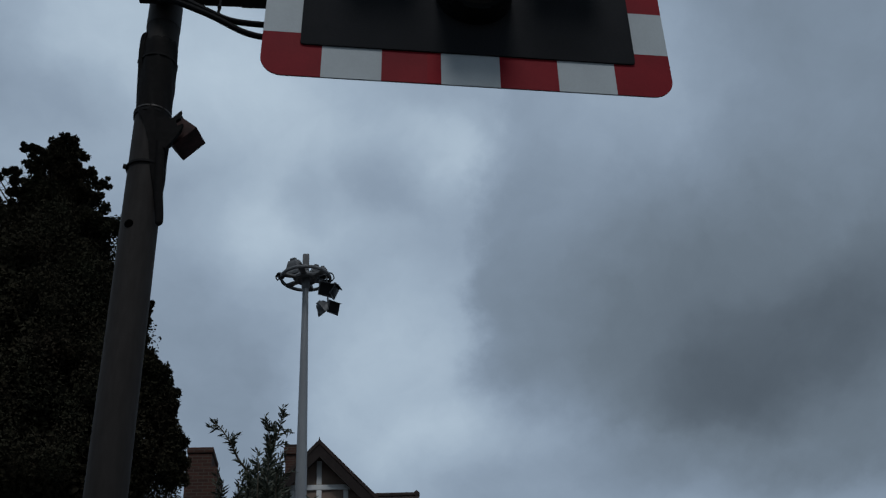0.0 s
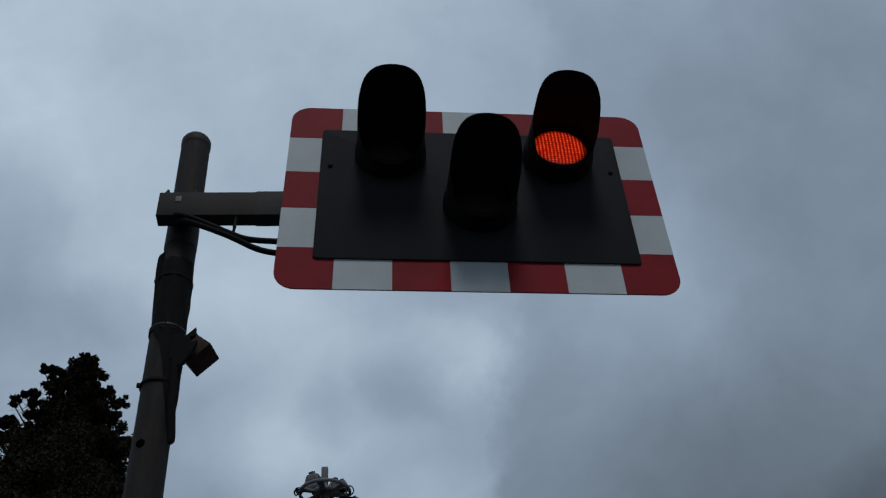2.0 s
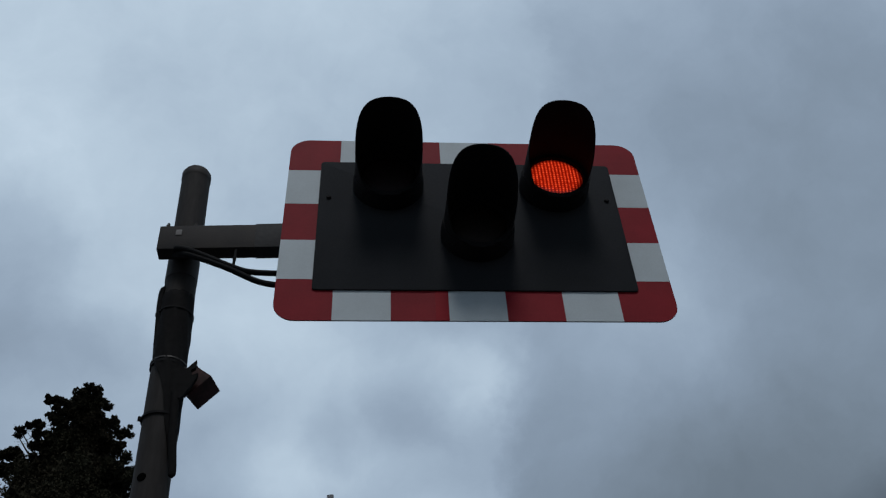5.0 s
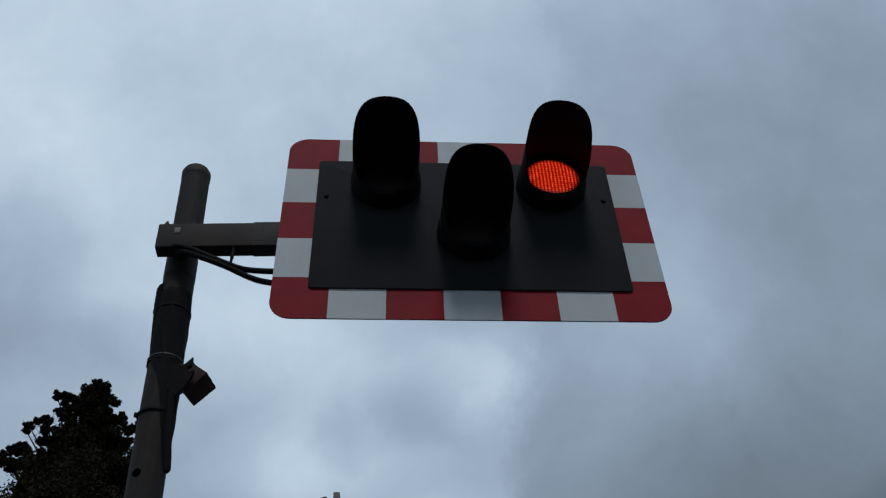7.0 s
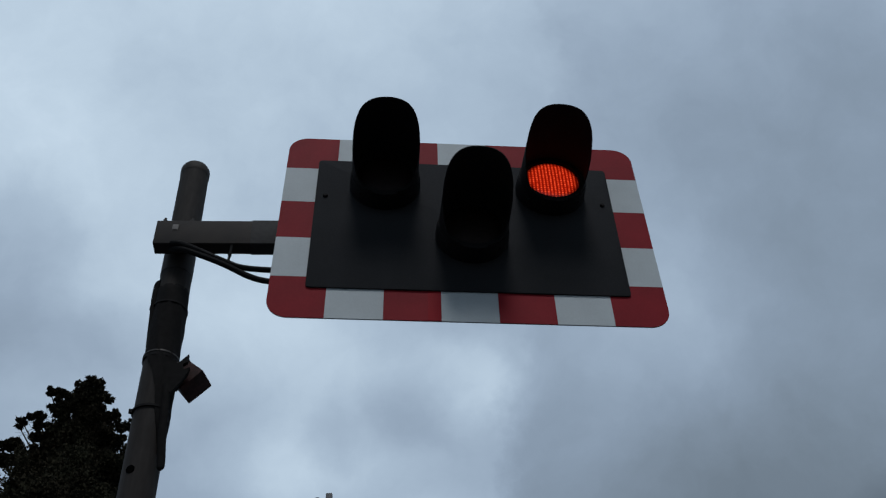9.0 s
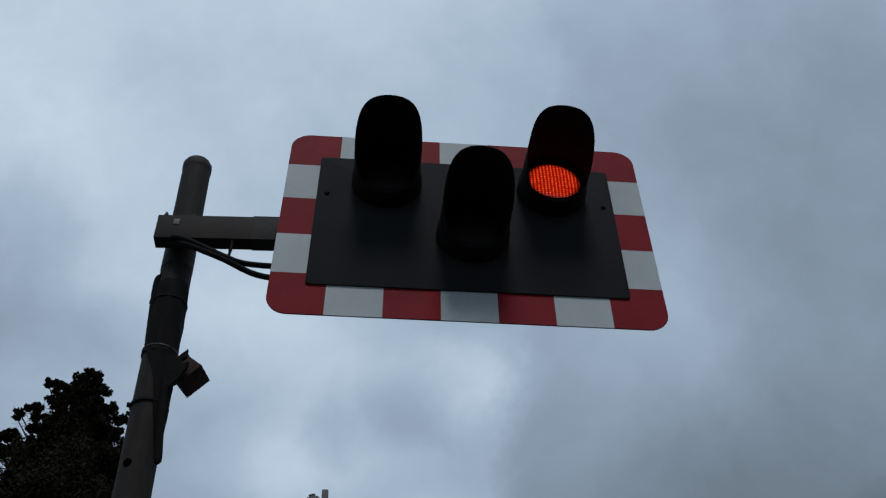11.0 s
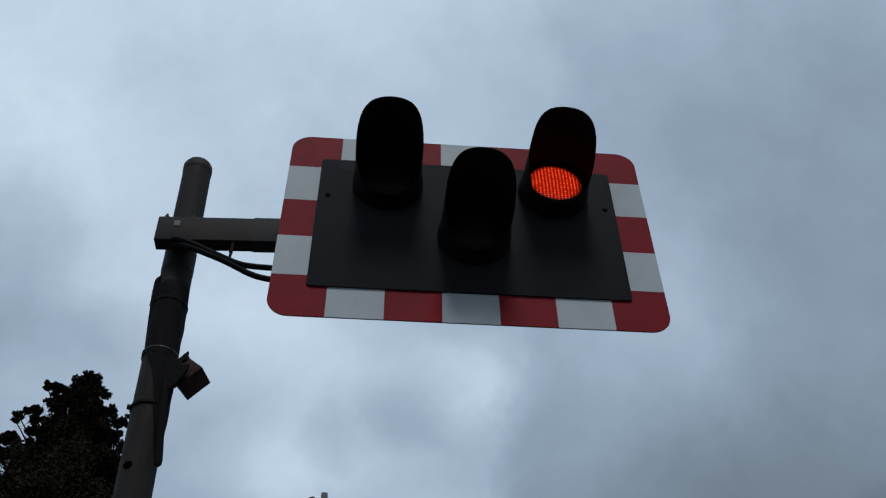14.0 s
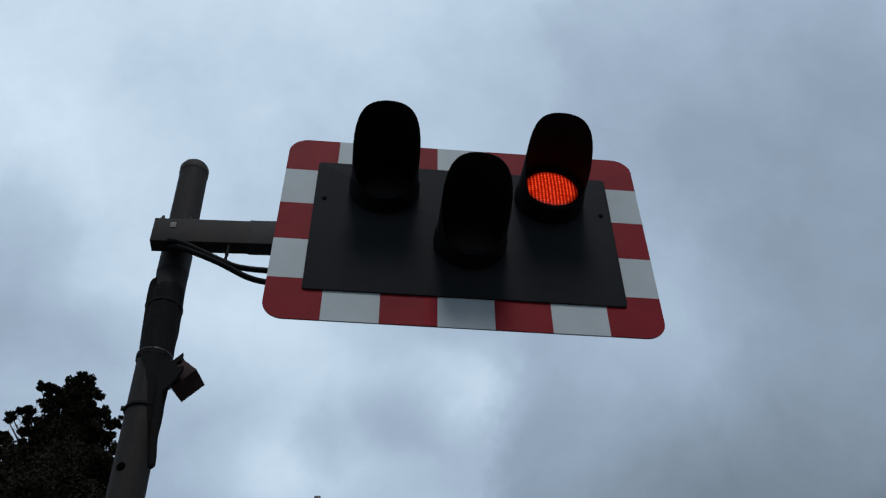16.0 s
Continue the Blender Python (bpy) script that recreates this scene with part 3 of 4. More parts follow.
def ring_bm(r, tr, z, n=48):
    bm = bmesh.new()
    rings = []
    for k in range(n):
        a = 2 * math.pi * k / n
        rings.append([bm.verts.new(((r + tr * math.cos(b)) * math.cos(a), (r + tr * math.cos(b)) * math.sin(a), z + 1.3 * tr * math.sin(b))) for b in (2 * math.pi * j / 8 for j in range(8))])
    for k in range(n):
        p, q = rings[k], rings[(k + 1) % n]
        for j in range(8):
            bm.faces.new((p[j], p[(j + 1) % 8], q[(j + 1) % 8], q[j]))
    return bm


part("head_ring", ring_bm(R_RING, 0.036, RZ), M_LAMP, mast, "dark steel ring carrying the lights")
part("head_ring", ring_bm(0.24, 0.05, RZ), M_LAMP, mast)
part("hub", lathe([(0, -0.30), (0.085, -0.30), (0.10, -0.24), (0.10, 0.12), (0.09, 0.20), (0, 0.22)], 16, m=Matrix.Translation((0, 0, RZ))), M_LAMP, mast)
for k in range(6):
    a = 360 * k / 6 + 20
    bm = slab([(0.08, -0.035), (0.34, -0.030), (0.59, -0.022), (0.59, 0.022), (0.34, 0.030), (0.08, 0.035)], -0.085, 0.085)
    for v in bm.verts:
        if abs(v.co.x - 0.34) < 0.01:
            v.co.y *= 0.6
    part("spoke", bm, M_LAMP, mast, "", Matrix.Translation((0, 0, RZ)) @ pose(0, 0, 0, 0, 0, a))


def floodlight(at, turn, tip, size=1.0):
    """A flood lamp that looks along its own -y, tipped down: a deep ribbed casting with a glazed front and a short hood."""
    m = Matrix.Translation(at) @ pose(0, 0, 0, 0, 0, turn) @ pose(0, 0, 0, tip, 0, 0) @ Matrix.Scale(size, 4)
    bm = lathe([(0.0, 0.17), (0.085, 0.17), (0.11, 0.13), (0.15, 0.03), (0.20, -0.05), (0.205, -0.09), (0.19, -0.09), (0.0, -0.085)], 4, m=pose(0, 0, 0, -90, 0, 0) @ pose(0, 0, 0, 0, 0, 45) @ Matrix.Diagonal((1.2, 1.0, 1.0, 1.0)))
    lamp = part("floodlight", bm, M_LAMP, mast, "grey cast floodlight", m, smooth=False)
    bm = box(-0.135, 0.135, -0.101, -0.0905, -0.125, 0.125, 0.004)
    part("front_glass", bm, M_LAMP_DARK, lamp, "dark front glass")
    bm = slab([(-0.16, 0.132), (0.16, 0.132), (0.16, 0.15), (-0.16, 0.15)], -0.17, -0.085)
    part("visor", bm, M_LAMP_DARK, lamp, "dark visor")
    bm = box(-0.05, 0.05, 0.165, 0.215, -0.045, 0.045, 0.008)
    part("gear_box", bm, M_LAMP, lamp)


for at, turn, tip, size in (
    ((-0.26, 0.10, RZ + 0.32), 150, 65, 1.30),
    ((0.22, 0.15, RZ + 0.24), 205, 70, 1.0),
    ((0.42, 0.0, RZ + 0.16), 165, 70, 0.80),
    ((-0.58, -0.05, RZ + 0.04), -70, 40, 0.60),
    ((0.46, -0.18, RZ - 0.38), 20, 35, 1.1),
    ((0.64, -0.10, RZ - 0.38), 70, 30, 0.95),
    ((0.64, -0.05, RZ - 0.82), 30, 30, 0.95),
    ((0.44, -0.06, RZ - 0.84), 118, 40, 0.95),
):
    floodlight(at, turn, tip, size)
part("control_box", box(-0.085, 0.075, -0.09, 0.07, RZ + 0.20, RZ + 0.66, 0.03), M_LAMP, mast, "grey upright control box")
part("hanger", tube([(0.50, -0.14, RZ - 0.02), (0.53, -0.06, RZ - 0.30), (0.54, -0.05, RZ - 0.80)], [0.022], 6), M_LAMP, mast)
for pts in ([(-0.60, -0.05, RZ + 0.1), (-0.70, -0.12, RZ - 0.02), (-0.66, -0.2, RZ - 0.16), (-0.58, -0.2, RZ - 0.06)],
            [(0.42, 0.1, RZ + 0.22), (0.62, 0.02, RZ + 0.16), (0.68, -0.05, RZ - 0.02), (0.60, -0.12, RZ - 0.16)],
            [(0.34, 0.0, RZ + 0.20), (0.54, -0.04, RZ + 0.13), (0.60, -0.08, RZ - 0.04), (0.54, -0.16, RZ - 0.18)],
            [(-0.42, 0.05, RZ + 0.16), (-0.40, 0.02, RZ + 0.42), (-0.25, 0.05, RZ + 0.46), (-0.10, 0.0, RZ + 0.40)],
            [(0.06, -0.06, RZ + 0.3), (0.2, -0.1, RZ + 0.30), (0.34, -0.05, RZ + 0.2), (0.40, -0.1, RZ + 0.06)]):
    part("lamp_lead", tube(smooth_line(pts, 5), [0.017], 6), M_RUBBER, mast)

# ---- half-timbered house beyond ----
HX, HY = -0.06, 23.0
house = thing("half_timbered_house", Matrix.Translation((HX, HY, 0)), "half-timbered house with white timbers, brown render and a tiled gable roof", "house")
APEX, SLOPE = 10.82, 1.036
HALF = 3.0
EAVE = APEX - SLOPE * (HALF + 0.35)
wall_top = APEX - 0.34
bm = slab([(-HALF, 0), (HALF, 0), (HALF, wall_top - SLOPE * HALF), (0, wall_top), (-HALF, wall_top - SLOPE * HALF)], 0.35, 8.0)
part("wall", bm, M_ROUGHCAST, house, "brown roughcast gable wall", smooth=False)
for s in (-1, 1):
    reach = HALF + 0.35
    bm = slab([(0, APEX), (s * reach, EAVE), (s * reach, EAVE - 0.13), (0, APEX - 0.13)], -0.05, 8.3)
    part("roof_slope", bm, M_ROOF, house, "brown clay tiled roof slope", smooth=False)
    bm = slab([(0, APEX - 0.13), (s * reach, EAVE - 0.13), (s * reach, EAVE - 0.50), (0, APEX - 0.50)], -0.03, 0.03)
    part("bargeboard", bm, M_TIMBER_DARK, house, "dark brown bargeboard", smooth=False)
    bm = slab([(0, APEX - 0.131), (s * reach, EAVE - 0.131), (s * reach, EAVE - 0.16), (0, APEX - 0.16)], 0.03, 0.35)
    part("soffit", bm, M_TIMBER_DARK, house, smooth=False)
for k in range(20):
    bm = lathe([(0.08, 0.0), (0.08, 0.40), (0.07, 0.41), (0, 0.41)], 10, "-Y", m=Matrix.Translation((0, 0.60 + 0.41 * k, APEX - 0.05)))
    part("ridge_tile", bm, M_ROOF, house)
part("finial", lathe([(0.02, -0.1), (0.02, 0.0), (0.01, 0.03), (0, 0.07)], 8, m=Matrix.Translation((0, 0.0, APEX + 0.02))), M_ROOF, house)
T0, T1 = 0.30, 0.35


def timber(x0, x1, z0, z1):
    part("timber", box(x0, x1, T0, T1, z0, z1, 0.008), M_TIMBER_WHITE, house, "white painted timber")


timber(-0.07, 0.07, 9.655, APEX - 0.50)
timber(-0.85, 0.85, 9.51, 9.65)
for x in (-0.78, 0.66):
    timber(x, x + 0.13, 6.9, 9.505)
timber(-0.07, 0.07, 6.9, 9.505)
timber(-HALF, HALF, 6.75, 6.895)
for x in (-1.9, 1.78):
    timber(x, x + 0.13, 6.9, 8.35)
win = part("window", box(-0.62, 0.62, 0.33, 0.352, 4.4, 5.8), M_GLASS, house, "dark glazed casement window")
for x in (-0.66, -0.03, 0.60):
    part("window_bar", box(x, x + 0.06, 0.29, 0.33, 4.35, 5.85, 0.004), M_TIMBER_WHITE, win)
for z in (4.34, 5.80):
    part("window_bar", box(-0.66, 0.66, 0.285, 0.325, z, z + 0.06, 0.004), M_TIMBER_WHITE, win)
# lower wing with its ridge across
WR = 10.12
bm = slab([(2.4, 0), (-2.4, 0), (-2.4, WR - 2.2), (0, WR - 0.15), (2.4, WR - 2.2)], 0.8, 2.70)
bmesh.ops.transform(bm, matrix=Matrix.Translation((0, 3.0, 0)) @ pose(0, 0, 0, 0, 0, 90) @ Matrix.Diagonal((1, -1, 1, 1)), verts=bm.verts[:])
part("wing_wall", bm, M_ROUGHCAST, house, smooth=False)
for s in (-1, 1):
    bm = slab([(0, WR), (s * 2.6, WR - 2.3), (s * 2.6, WR - 2.42), (0, WR - 0.12)], 0.4, 2.96)
    bmesh.ops.transform(bm, matrix=Matrix.Translation((0, 3.0, 0)) @ pose(0, 0, 0, 0, 0, 90) @ Matrix.Diagonal((1, -1, 1, 1)), verts=bm.verts[:])
    part("wing_roof", bm, M_ROOF, house, "brown clay tiled wing roof", smooth=False)
for k in range(6):
    bm = lathe([(0.09, 0.0), (0.09, 0.38), (0.08, 0.39), (0, 0.39)], 10, m=Matrix.Translation((0.62 + 0.39 * k, 3.0, WR)) @ pose(0, 0, 0, 0, 90, 0))
    part("ridge_tile", bm, M_ROOF, house)
part("finial", lathe([(0.09, -0.08), (0.10, 0.06), (0.05, 0.12), (0, 0.15)], 8, m=Matrix.Translation((2.90, 3.0, WR))), M_ROOF, house)


def chimney(parent, x0, x1, y0, y1, z0, z1):
    stack = part("chimney", box(x0, x1, y0, y1, z0, z1 - 0.30, 0.01), M_BRICK, parent, "red-brown brick chimney stack", smooth=False)
    part("corbel", box(x0 - 0.05, x1 + 0.05, y0 - 0.05, y1 + 0.05, z1 - 0.30, z1 - 0.08, 0.015), M_BRICK, stack, smooth=False)
    part("capping", box(x0 - 0.02, x1 + 0.02, y0 - 0.02, y1 + 0.02, z1 - 0.08, z1, 0.02), M_ROOF, stack)
    return stack


chimney(house, -0.97, -0.50, 1.2, 1.9, 8.0, 11.13)

# ---- brick house that stands behind the evergreen ----
cottage = thing("brick_house", Matrix.Translation((-2.3, 18.5, 0)), "red-brown brick house with an outside chimney on its gable end", "house")
bm = slab([(-3.0, 0), (3.0, 0), (3.0, 5.2), (0, 7.6), (-3.0, 5.2)], 0.65, 6.5)
bmesh.ops.transform(bm, matrix=Matrix.Translation((0, 1.0, 0)) @ pose(0, 0, 0, 0, 0, 90), verts=bm.verts[:])
part("wall", bm, M_BRICK, cottage, smooth=False)
for s in (-1, 1):
    bm = slab([(0, 7.78), (s * 3.3, 5.14), (s * 3.3, 5.0), (0, 7.64)], 0.60, 6.7)
    bmesh.ops.transform(bm, matrix=Matrix.Translation((0, 1.0, 0)) @ pose(0, 0, 0, 0, 0, 90), verts=bm.verts[:])
    part("roof_slope", bm, M_ROOF, cottage, smooth=False)
stack = part("chimney", box(-0.62, 0.07, 0.0, 1.2, 0.0, 8.60, 0.02), M_BRICK, cottage, "red-brown brick chimney breast", smooth=False)
part("shaft", box(-0.60, -0.075, 0.05, 1.1, 8.602, 8.92, 0.02), M_BRICK, stack, smooth=False)
part("corbel", box(-0.63, -0.045, 0.02, 1.13, 8.925, 9.06, 0.03), M_BRICK, stack, smooth=False)


# ---- evergreen tree ----
def leaf_mesh(name, centres, ways, lengths, widths, mat, parent, label, kind="stuff", fold=0.25):
    """Many pointed, slightly folded leaves in one mesh."""
    n = len(centres)
    rng = np.random.RandomState(5)
    w = ways / np.linalg.norm(ways, axis=1)[:, None]
    side = np.cross(w, rng.normal(size=(n, 3)))
    side /= np.linalg.norm(side, axis=1)[:, None] + 1e-9
    up = np.cross(side, w)
    L, B = lengths[:, None], widths[:, None]
    a = centres
    mid = centres + w * L * 0.45
    tip = centres + w * L
    left = mid + side * B + up * B * fold
    right = mid - side * B + up * B * fold
    verts = np.stack([a, left, tip, right], axis=1).reshape(-1, 3)
    idx = np.arange(n)[:, None] * 4
    faces = np.concatenate([idx + np.array([[0, 1, 2]]), idx + np.array([[0, 2, 3]])])
    data = bpy.data.meshes.new(name)
    data.from_pydata(verts.tolist(), [], faces.tolist())
    data.materials.append(mat)
    ob = new(name, data)
    ob.parent = parent
    return tagged(ob, label, kind=kind)


def evergreen():
    rng = np.random.RandomState(11)
    base = Vector((-5.35, 14.6, 0))
    tree = thing("evergreen_tree", Matrix.Translation(base), "tall dark evergreen tree with a dense knobbly crown", "tree")
    heights = np.array([0.8, 2.0, 4.0, 7.0, 8.4, 9.8, 11.0, 12.0, 12.7, 13.3, 13.9, 14.3])
    radii = np.array([1.4, 2.7, 3.2, 3.05, 2.80, 2.30, 1.82, 1.38, 0.88, 0.40, 0.18, 0.06])
    # knobs of foliage near the front of the crown: x, z from the base, and radius
    leader = ((-0.02, 14.04, 0.11), (0.08, 14.11, 0.11), (0.25, 14.09, 0.09), (0.04, 13.85, 0.14), (0.24, 13.88, 0.16), (0.37, 13.79, 0.12), (0.49, 13.66, 0.10),
              (0.17, 13.60, 0.21), (-0.11, 13.80, 0.11), (-0.16, 13.58, 0.14), (0.04, 13.39, 0.21), (0.37, 13.45, 0.14), (0.30, 13.23, 0.21), (0.66, 13.24, 0.11),
              (0.76, 13.27, 0.07), (0.58, 13.21, 0.08), (0.86, 12.99, 0.11), (1.02, 13.00, 0.10), (0.53, 12.83, 0.23), (0.89, 12.64, 0.18), (0.32, 12.51, 0.27))
    # loose tufts on the thin side, with sky between them
    tufts = ((-0.58, 13.87, 0.11), (-0.46, 13.85, 0.08), (-0.34, 13.82, 0.09), (-0.66, 13.83, 0.05), (-0.28, 13.69, 0.06), (-0.47, 13.65, 0.05), (-0.36, 13.54, 0.06),
             (-0.54, 13.46, 0.08), (-0.43, 13.34, 0.07), (-0.28, 13.34, 0.11), (-0.82, 13.29, 0.09), (-0.70, 13.20, 0.07), (-0.92, 13.27, 0.06), (-0.72, 13.04, 0.09),
             (-1.07, 13.15, 0.06), (-1.09, 13.02, 0.05), (-0.74, 12.75, 0.06), (-0.61, 12.72, 0.12), (-0.54, 13.02, 0.07), (-0.43, 12.83, 0.12), (-1.13, 12.63, 0.13),
             (-1.00, 12.60, 0.08), (-1.24, 12.60, 0.07), (-1.39, 12.48, 0.09))
    inner = ((-0.30, 13.04, 0.18), (-0.02, 12.85, 0.25), (-0.28, 12.53, 0.22), (-0.57, 12.39, 0.15), (-0.93, 12.30, 0.18), (-1.23, 12.25, 0.18), (-0.72, 12.10, 0.20))
    flank = ((1.05, 12.15, 0.30), (1.33, 11.90, 0.26), (2.23, 10.17, 0.13), (2.30, 9.82, 0.11), (2.20, 9.47, 0.12), (2.33, 9.16, 0.12), (2.55, 8.93, 0.12),
             (2.72, 8.76, 0.12), (2.81, 8.46, 0.12), (2.85, 8.14, 0.12), (2.89, 7.82, 0.14), (2.99, 7.51, 0.14), (3.10, 7.23, 0.14), (3.17, 6.85, 0.15))
    between = tuple(((a[0] + b[0]) / 2 - 0.22, (a[1] + b[1]) / 2, 0.27) for a, b in zip(flank[2:], flank[3:]))
    flank = tuple((x - 0.13 + 0.05 * math.sin(7 * z), z, r * 1.2) for x, z, r in flank)
    knobs = [(x, -0.6, z, r) for x, z, r in leader + tufts + inner + flank + between]
    clumps = []
    for x, y, z, r in knobs:
        # each knob is a bunch of uneven tufts
        n = int(40 + 1500 * r)
        loose = r < 0.13
        clumps.append((x, y, z, r * (0.5 if loose else 0.62), n))
        for _ in range(8):
            d = rng.normal(size=3)
            d *= r * ((0.5 + 0.8 * rng.rand()) if loose else (0.45 + 0.50 * rng.rand())) / np.linalg.norm(d)
            clumps.append((x + d[0] * 1.1, y + d[1], z + d[2], r * (0.24 + 0.26 * rng.rand()), int(n * (0.30 if loose else 0.55))))
    clumps += [(x - 0.30, y + 0.15, z - 0.05, 0.36, 560) for x, y, z, r in knobs if z < 11.5]
    clumps += [(x - 0.75, y + 0.1, z, 0.42, 560) for x, y, z, r in knobs if z < 11.5]
    for _ in range(1150):
        z = 0.9 + 12.9 * rng.rand() ** 0.85
        r = np.interp(z, heights, radii)
        size = min(0.20 + 0.26 * rng.rand(), 0.25 + r * 0.2)
        d = max(r - size * 0.9, 0.0) * (0.35 + 0.65 * rng.rand() ** 0.4)
        a = rng.rand() * 2 * math.pi
        clumps.append((d * math.cos(a), d * math.sin(a), z, size, 340))
    cs, ws, ls, bs = [], [], [], []
    for x, y, z, size, count in clumps:
        v = rng.normal(size=(count, 3))
        v /= np.linalg.norm(v, axis=1)[:, None]
        q = size * (0.12 + 0.88 * rng.rand(count, 1) ** 0.55)
        cs.append(np.array((x, y, z)) + v * q * np.array((1, 1, 1.05)))
        ws.append(v * 0.6 + rng.normal(size=(count, 3)) + np.array((0, 0, 0.2)))
        ls.append(0.034 + 0.034 * rng.rand(count))
        bs.append(0.014 + 0.013 * rng.rand(count))
    # deep inner foliage that closes the crown
    count = 80000
    z = 1.2 + 12.0 * rng.rand(count)
    r = np.interp(z, heights, radii) * 0.74 * np.sqrt(rng.rand(count))
    a = rng.rand(count) * 2 * math.pi
    cs.append(np.stack([r * np.cos(a), r * np.sin(a), z], axis=1))
    ws.append(rng.normal(size=(count, 3)))
    ls.append(0.10 + 0.06 * rng.rand(count))
    bs.append(0.04 + 0.03 * rng.rand(count))
    leaf_mesh("crown", np.concatenate(cs), np.concatenate(ws), np.concatenate(ls), np.concatenate(bs), M_LEAF, tree, "dense dark evergreen foliage")
    line = smooth_line([(0, 0, 0), (0.05, 0.05, 4), (-0.05, 0, 8), (0.05, -0.3, 11.5), (0.12, -0.55, 13.8)], 5)
    part("trunk", tube(line, [0.32, 0.24, 0.17, 0.09, 0.02], 12), M_BARK, tree, "dark upright trunk")
    for k, (x, y, z, size, n) in enumerate(clumps[:9 * len(knobs):9] + clumps[9 * len(knobs):9 * len(knobs) + 45]):
        z0 = max(z - 0.6 - 0.5 * math.hypot(x, y), 0.7)
        start = Vector((0, -0.3 * max(0, (z0 - 8) / 4), z0))
        end = Vector((x, y, z))
        bend_at = start.lerp(end, 0.55) + Vector((0, 0, -0.12))
        part("limb", tube(smooth_line([start, bend_at, end], 4), [0.05, 0.025, 0.008], 6), M_BARK, tree)

    # bare twigs in the gaps at the thin edge of the crown
    for x, z in ((-1.00, 13.09), (-0.59, 13.49), (-0.97, 12.63)):
        for _ in range(7):
            at = Vector((x + 0.12 + 0.1 * rng.rand(), -0.55, z - 0.12 + 0.12 * rng.normal()))
            end = at + Vector((-0.12 - 0.22 * rng.rand(), 0.1 * rng.normal(), 0.14 * rng.normal() + 0.06))
            mid = at.lerp(end, 0.5) + Vector((0.05 * rng.normal(), 0, 0.09 * rng.normal()))
            part("twig", tube(smooth_line([at, mid, end], 5), [0.005, 0.002], 5), M_BARK, tree)


evergreen()


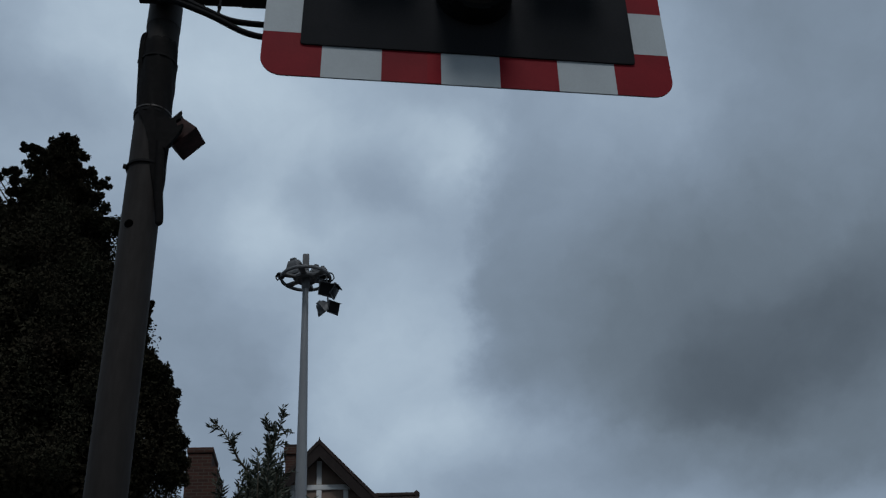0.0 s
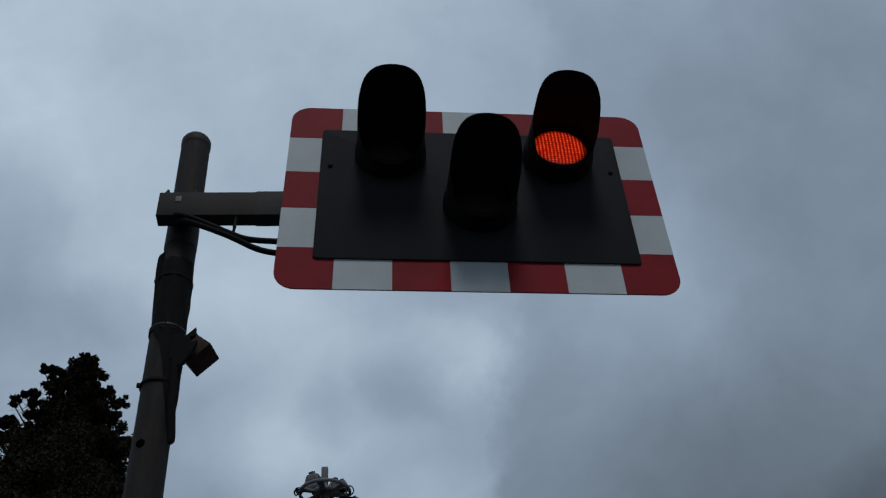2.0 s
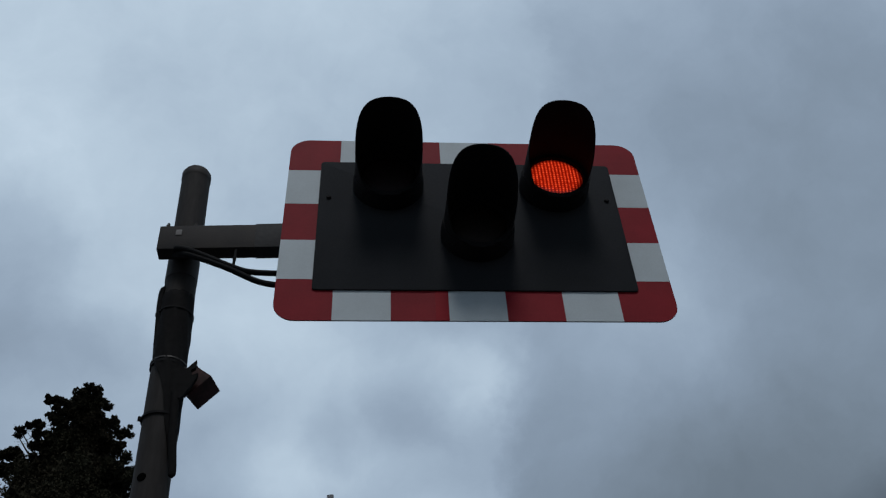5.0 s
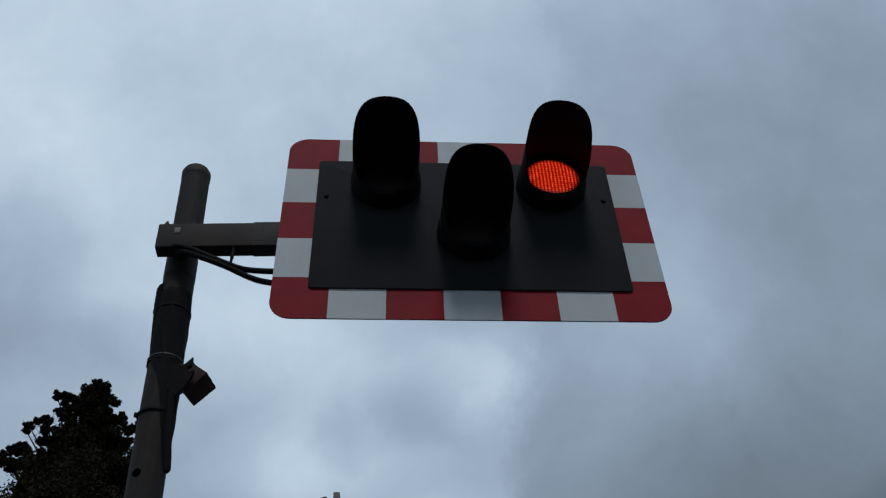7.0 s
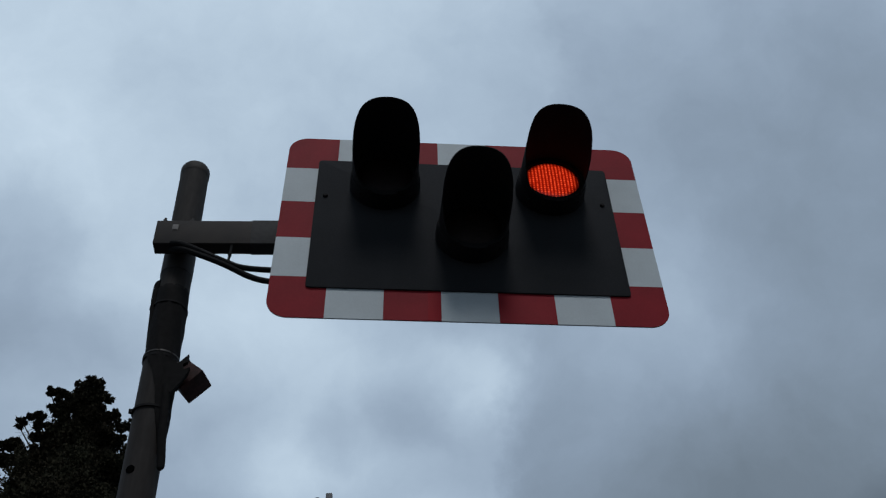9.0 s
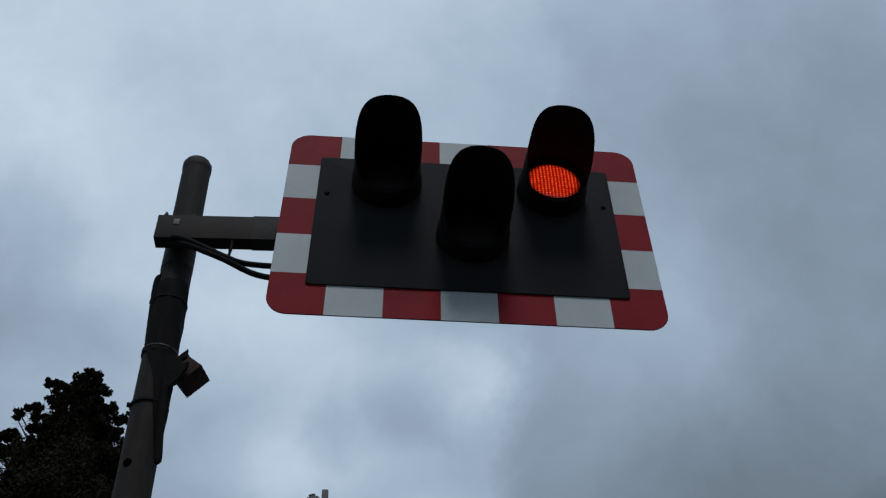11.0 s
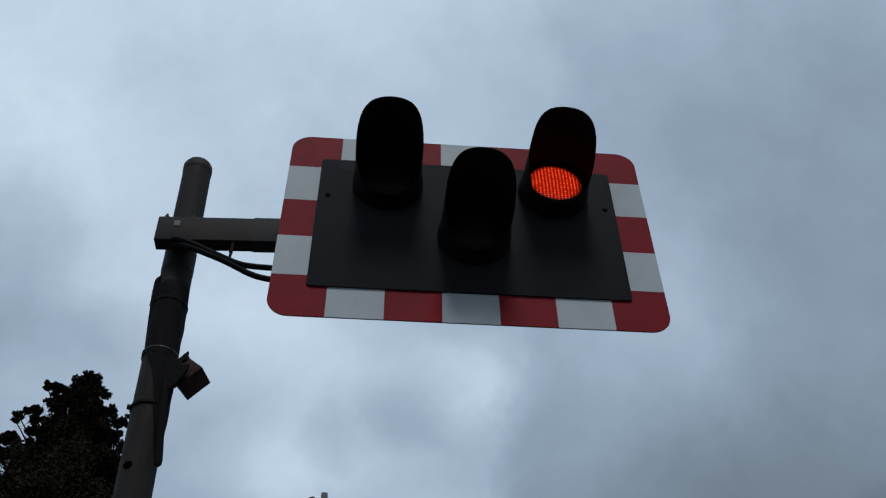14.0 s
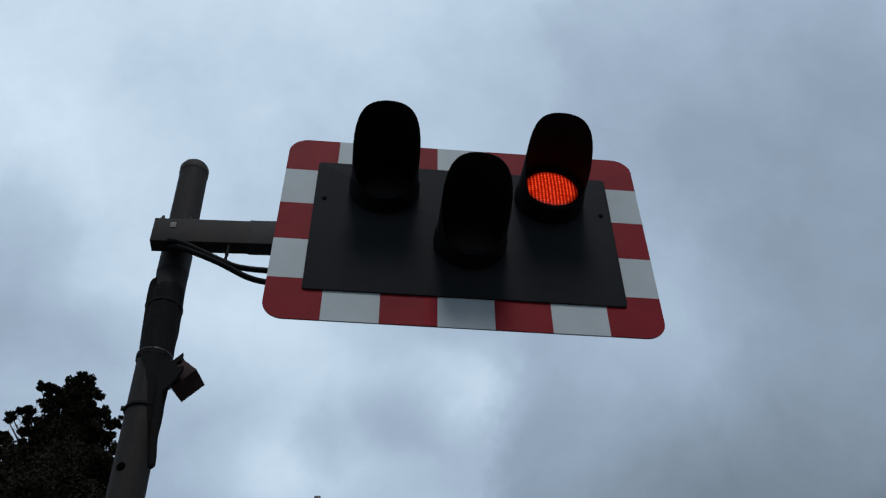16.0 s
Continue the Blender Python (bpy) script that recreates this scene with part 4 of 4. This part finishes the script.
# ---- shrub with long narrow leaves ----
def shrub():
    rng = np.random.RandomState(23)
    base = Vector((-0.45, 7.0, 0))
    ob = thing("tall_shrub", Matrix.Translation(base), "tall shrub with arching stems and long narrow grey-green leaves", "shrub")
    leaves = [[], [], [], []]

    def dress(line, gap, size, start):
        total = 0.0
        for p, q in zip(line, line[1:]):
            seg = (q - p).length
            way = (q - p).normalized()
            total += seg
            steps = max(1, int(seg / gap))
            for k in range(steps):
                if total < start:
                    continue
                at = p.lerp(q, k / steps)
                for s in (0, 1):
                    out = Vector(rng.normal(size=3))
                    out = (out - way * out.dot(way)).normalized()
                    leaves[0].append(at)
                    leaves[1].append(way * (0.5 + 0.5 * rng.rand()) + out * (0.6 + 0.5 * rng.rand()) + Vector((0, 0, -0.15)))
                    leaves[2].append(size * (0.65 + 0.6 * rng.rand()))
                    leaves[3].append(size * (0.105 + 0.07 * rng.rand()))

    def stem(points, twigs, r=0.022):
        line = smooth_line(points, 6)
        part("stem", tube(line, [r, r * 0.6, r * 0.18], 6), M_STEM, ob)
        length = sum((b - a).length for a, b in zip(line, line[1:]))
        dress(line, 0.018, 0.080, length * 0.62)
        for _ in range(twigs):
            k = rng.randint(int(len(line) * 0.6), len(line) - 2)
            way = (line[k + 1] - line[k]).normalized()
            out = Vector(rng.normal(size=3)) * 0.55 + way + Vector((0, 0, 0.2))
            end = line[k] + out.normalized() * (0.10 + 0.14 * rng.rand())
            twig = smooth_line([line[k], line[k].lerp(end, 0.5) + Vector((0, 0, -0.015)), end], 4)
            part("twig", tube(twig, [0.006, 0.002], 5), M_STEM, ob)
            dress(twig, 0.022, 0.076, 0.02)

    stem([(0, 0, 0), (0.02, 0, 2.5), (-0.05, 0, 4.35), (-0.23, 0, 4.80), (-0.35, 0, 5.02), (-0.47, 0, 5.17)], 4)
    stem([(0.05, 0.05, 0), (0.02, 0, 2.5), (0.0, 0, 4.3), (0.10, 0, 4.86), (0.17, 0, 5.10), (0.20, 0, 5.36)], 8)
    stem([(0.08, 0.1, 0), (0.06, 0.05, 2.5), (0.05, 0, 4.3), (0.10, 0, 4.78), (0.04, 0, 5.20)], 4)
    stem([(-0.1, 0, 0), (-0.15, 0, 2.5), (-0.30, 0, 4.1), (-0.38, 0, 4.4), (-0.42, 0, 4.68)], 3)
    for k in range(9):
        x = -0.20 + 0.05 * k + 0.03 * rng.rand()
        stem([(0, 0, 0), (0.02, 0, 2.4), (x * 0.5, 0.05 * rng.normal(), 4.1), (x, 0.1 * rng.normal(), 4.62 + 0.30 * rng.rand())], 4, 0.012)
    for k in range(60):
        a = rng.rand() * 6.28
        x, y = 0.58 * rng.rand() - 0.30, 0.35 * rng.normal()
        top = 4.70 - 0.50 * abs(x - 0.16) - 0.26 * rng.rand()
        stem([(0.12 * math.cos(a), 0.12 * math.sin(a), 0), (x * 0.5, y * 0.5, 2.2), (x * 0.9, y * 0.9, 3.6), (x, y, top)], 6, 0.018)
    for k in range(5):
        x = 0.46 + 0.10 * rng.rand()
        top = 4.38 - 0.08 * rng.rand()
        stem([(0.1, 0.1, 0), (x * 0.5, 0.1, 2.2), (x * 0.9, 0.1, 3.6), (x, 0.1 * rng.normal(), top)], 6, 0.018)
    leaf_mesh("leaves", np.array([tuple(v) for v in leaves[0]]), np.array([tuple(v) for v in leaves[1]]), np.array(leaves[2]), np.array(leaves[3]), M_LEAF_SHRUB, ob, "long narrow grey-green leaves")


shrub()
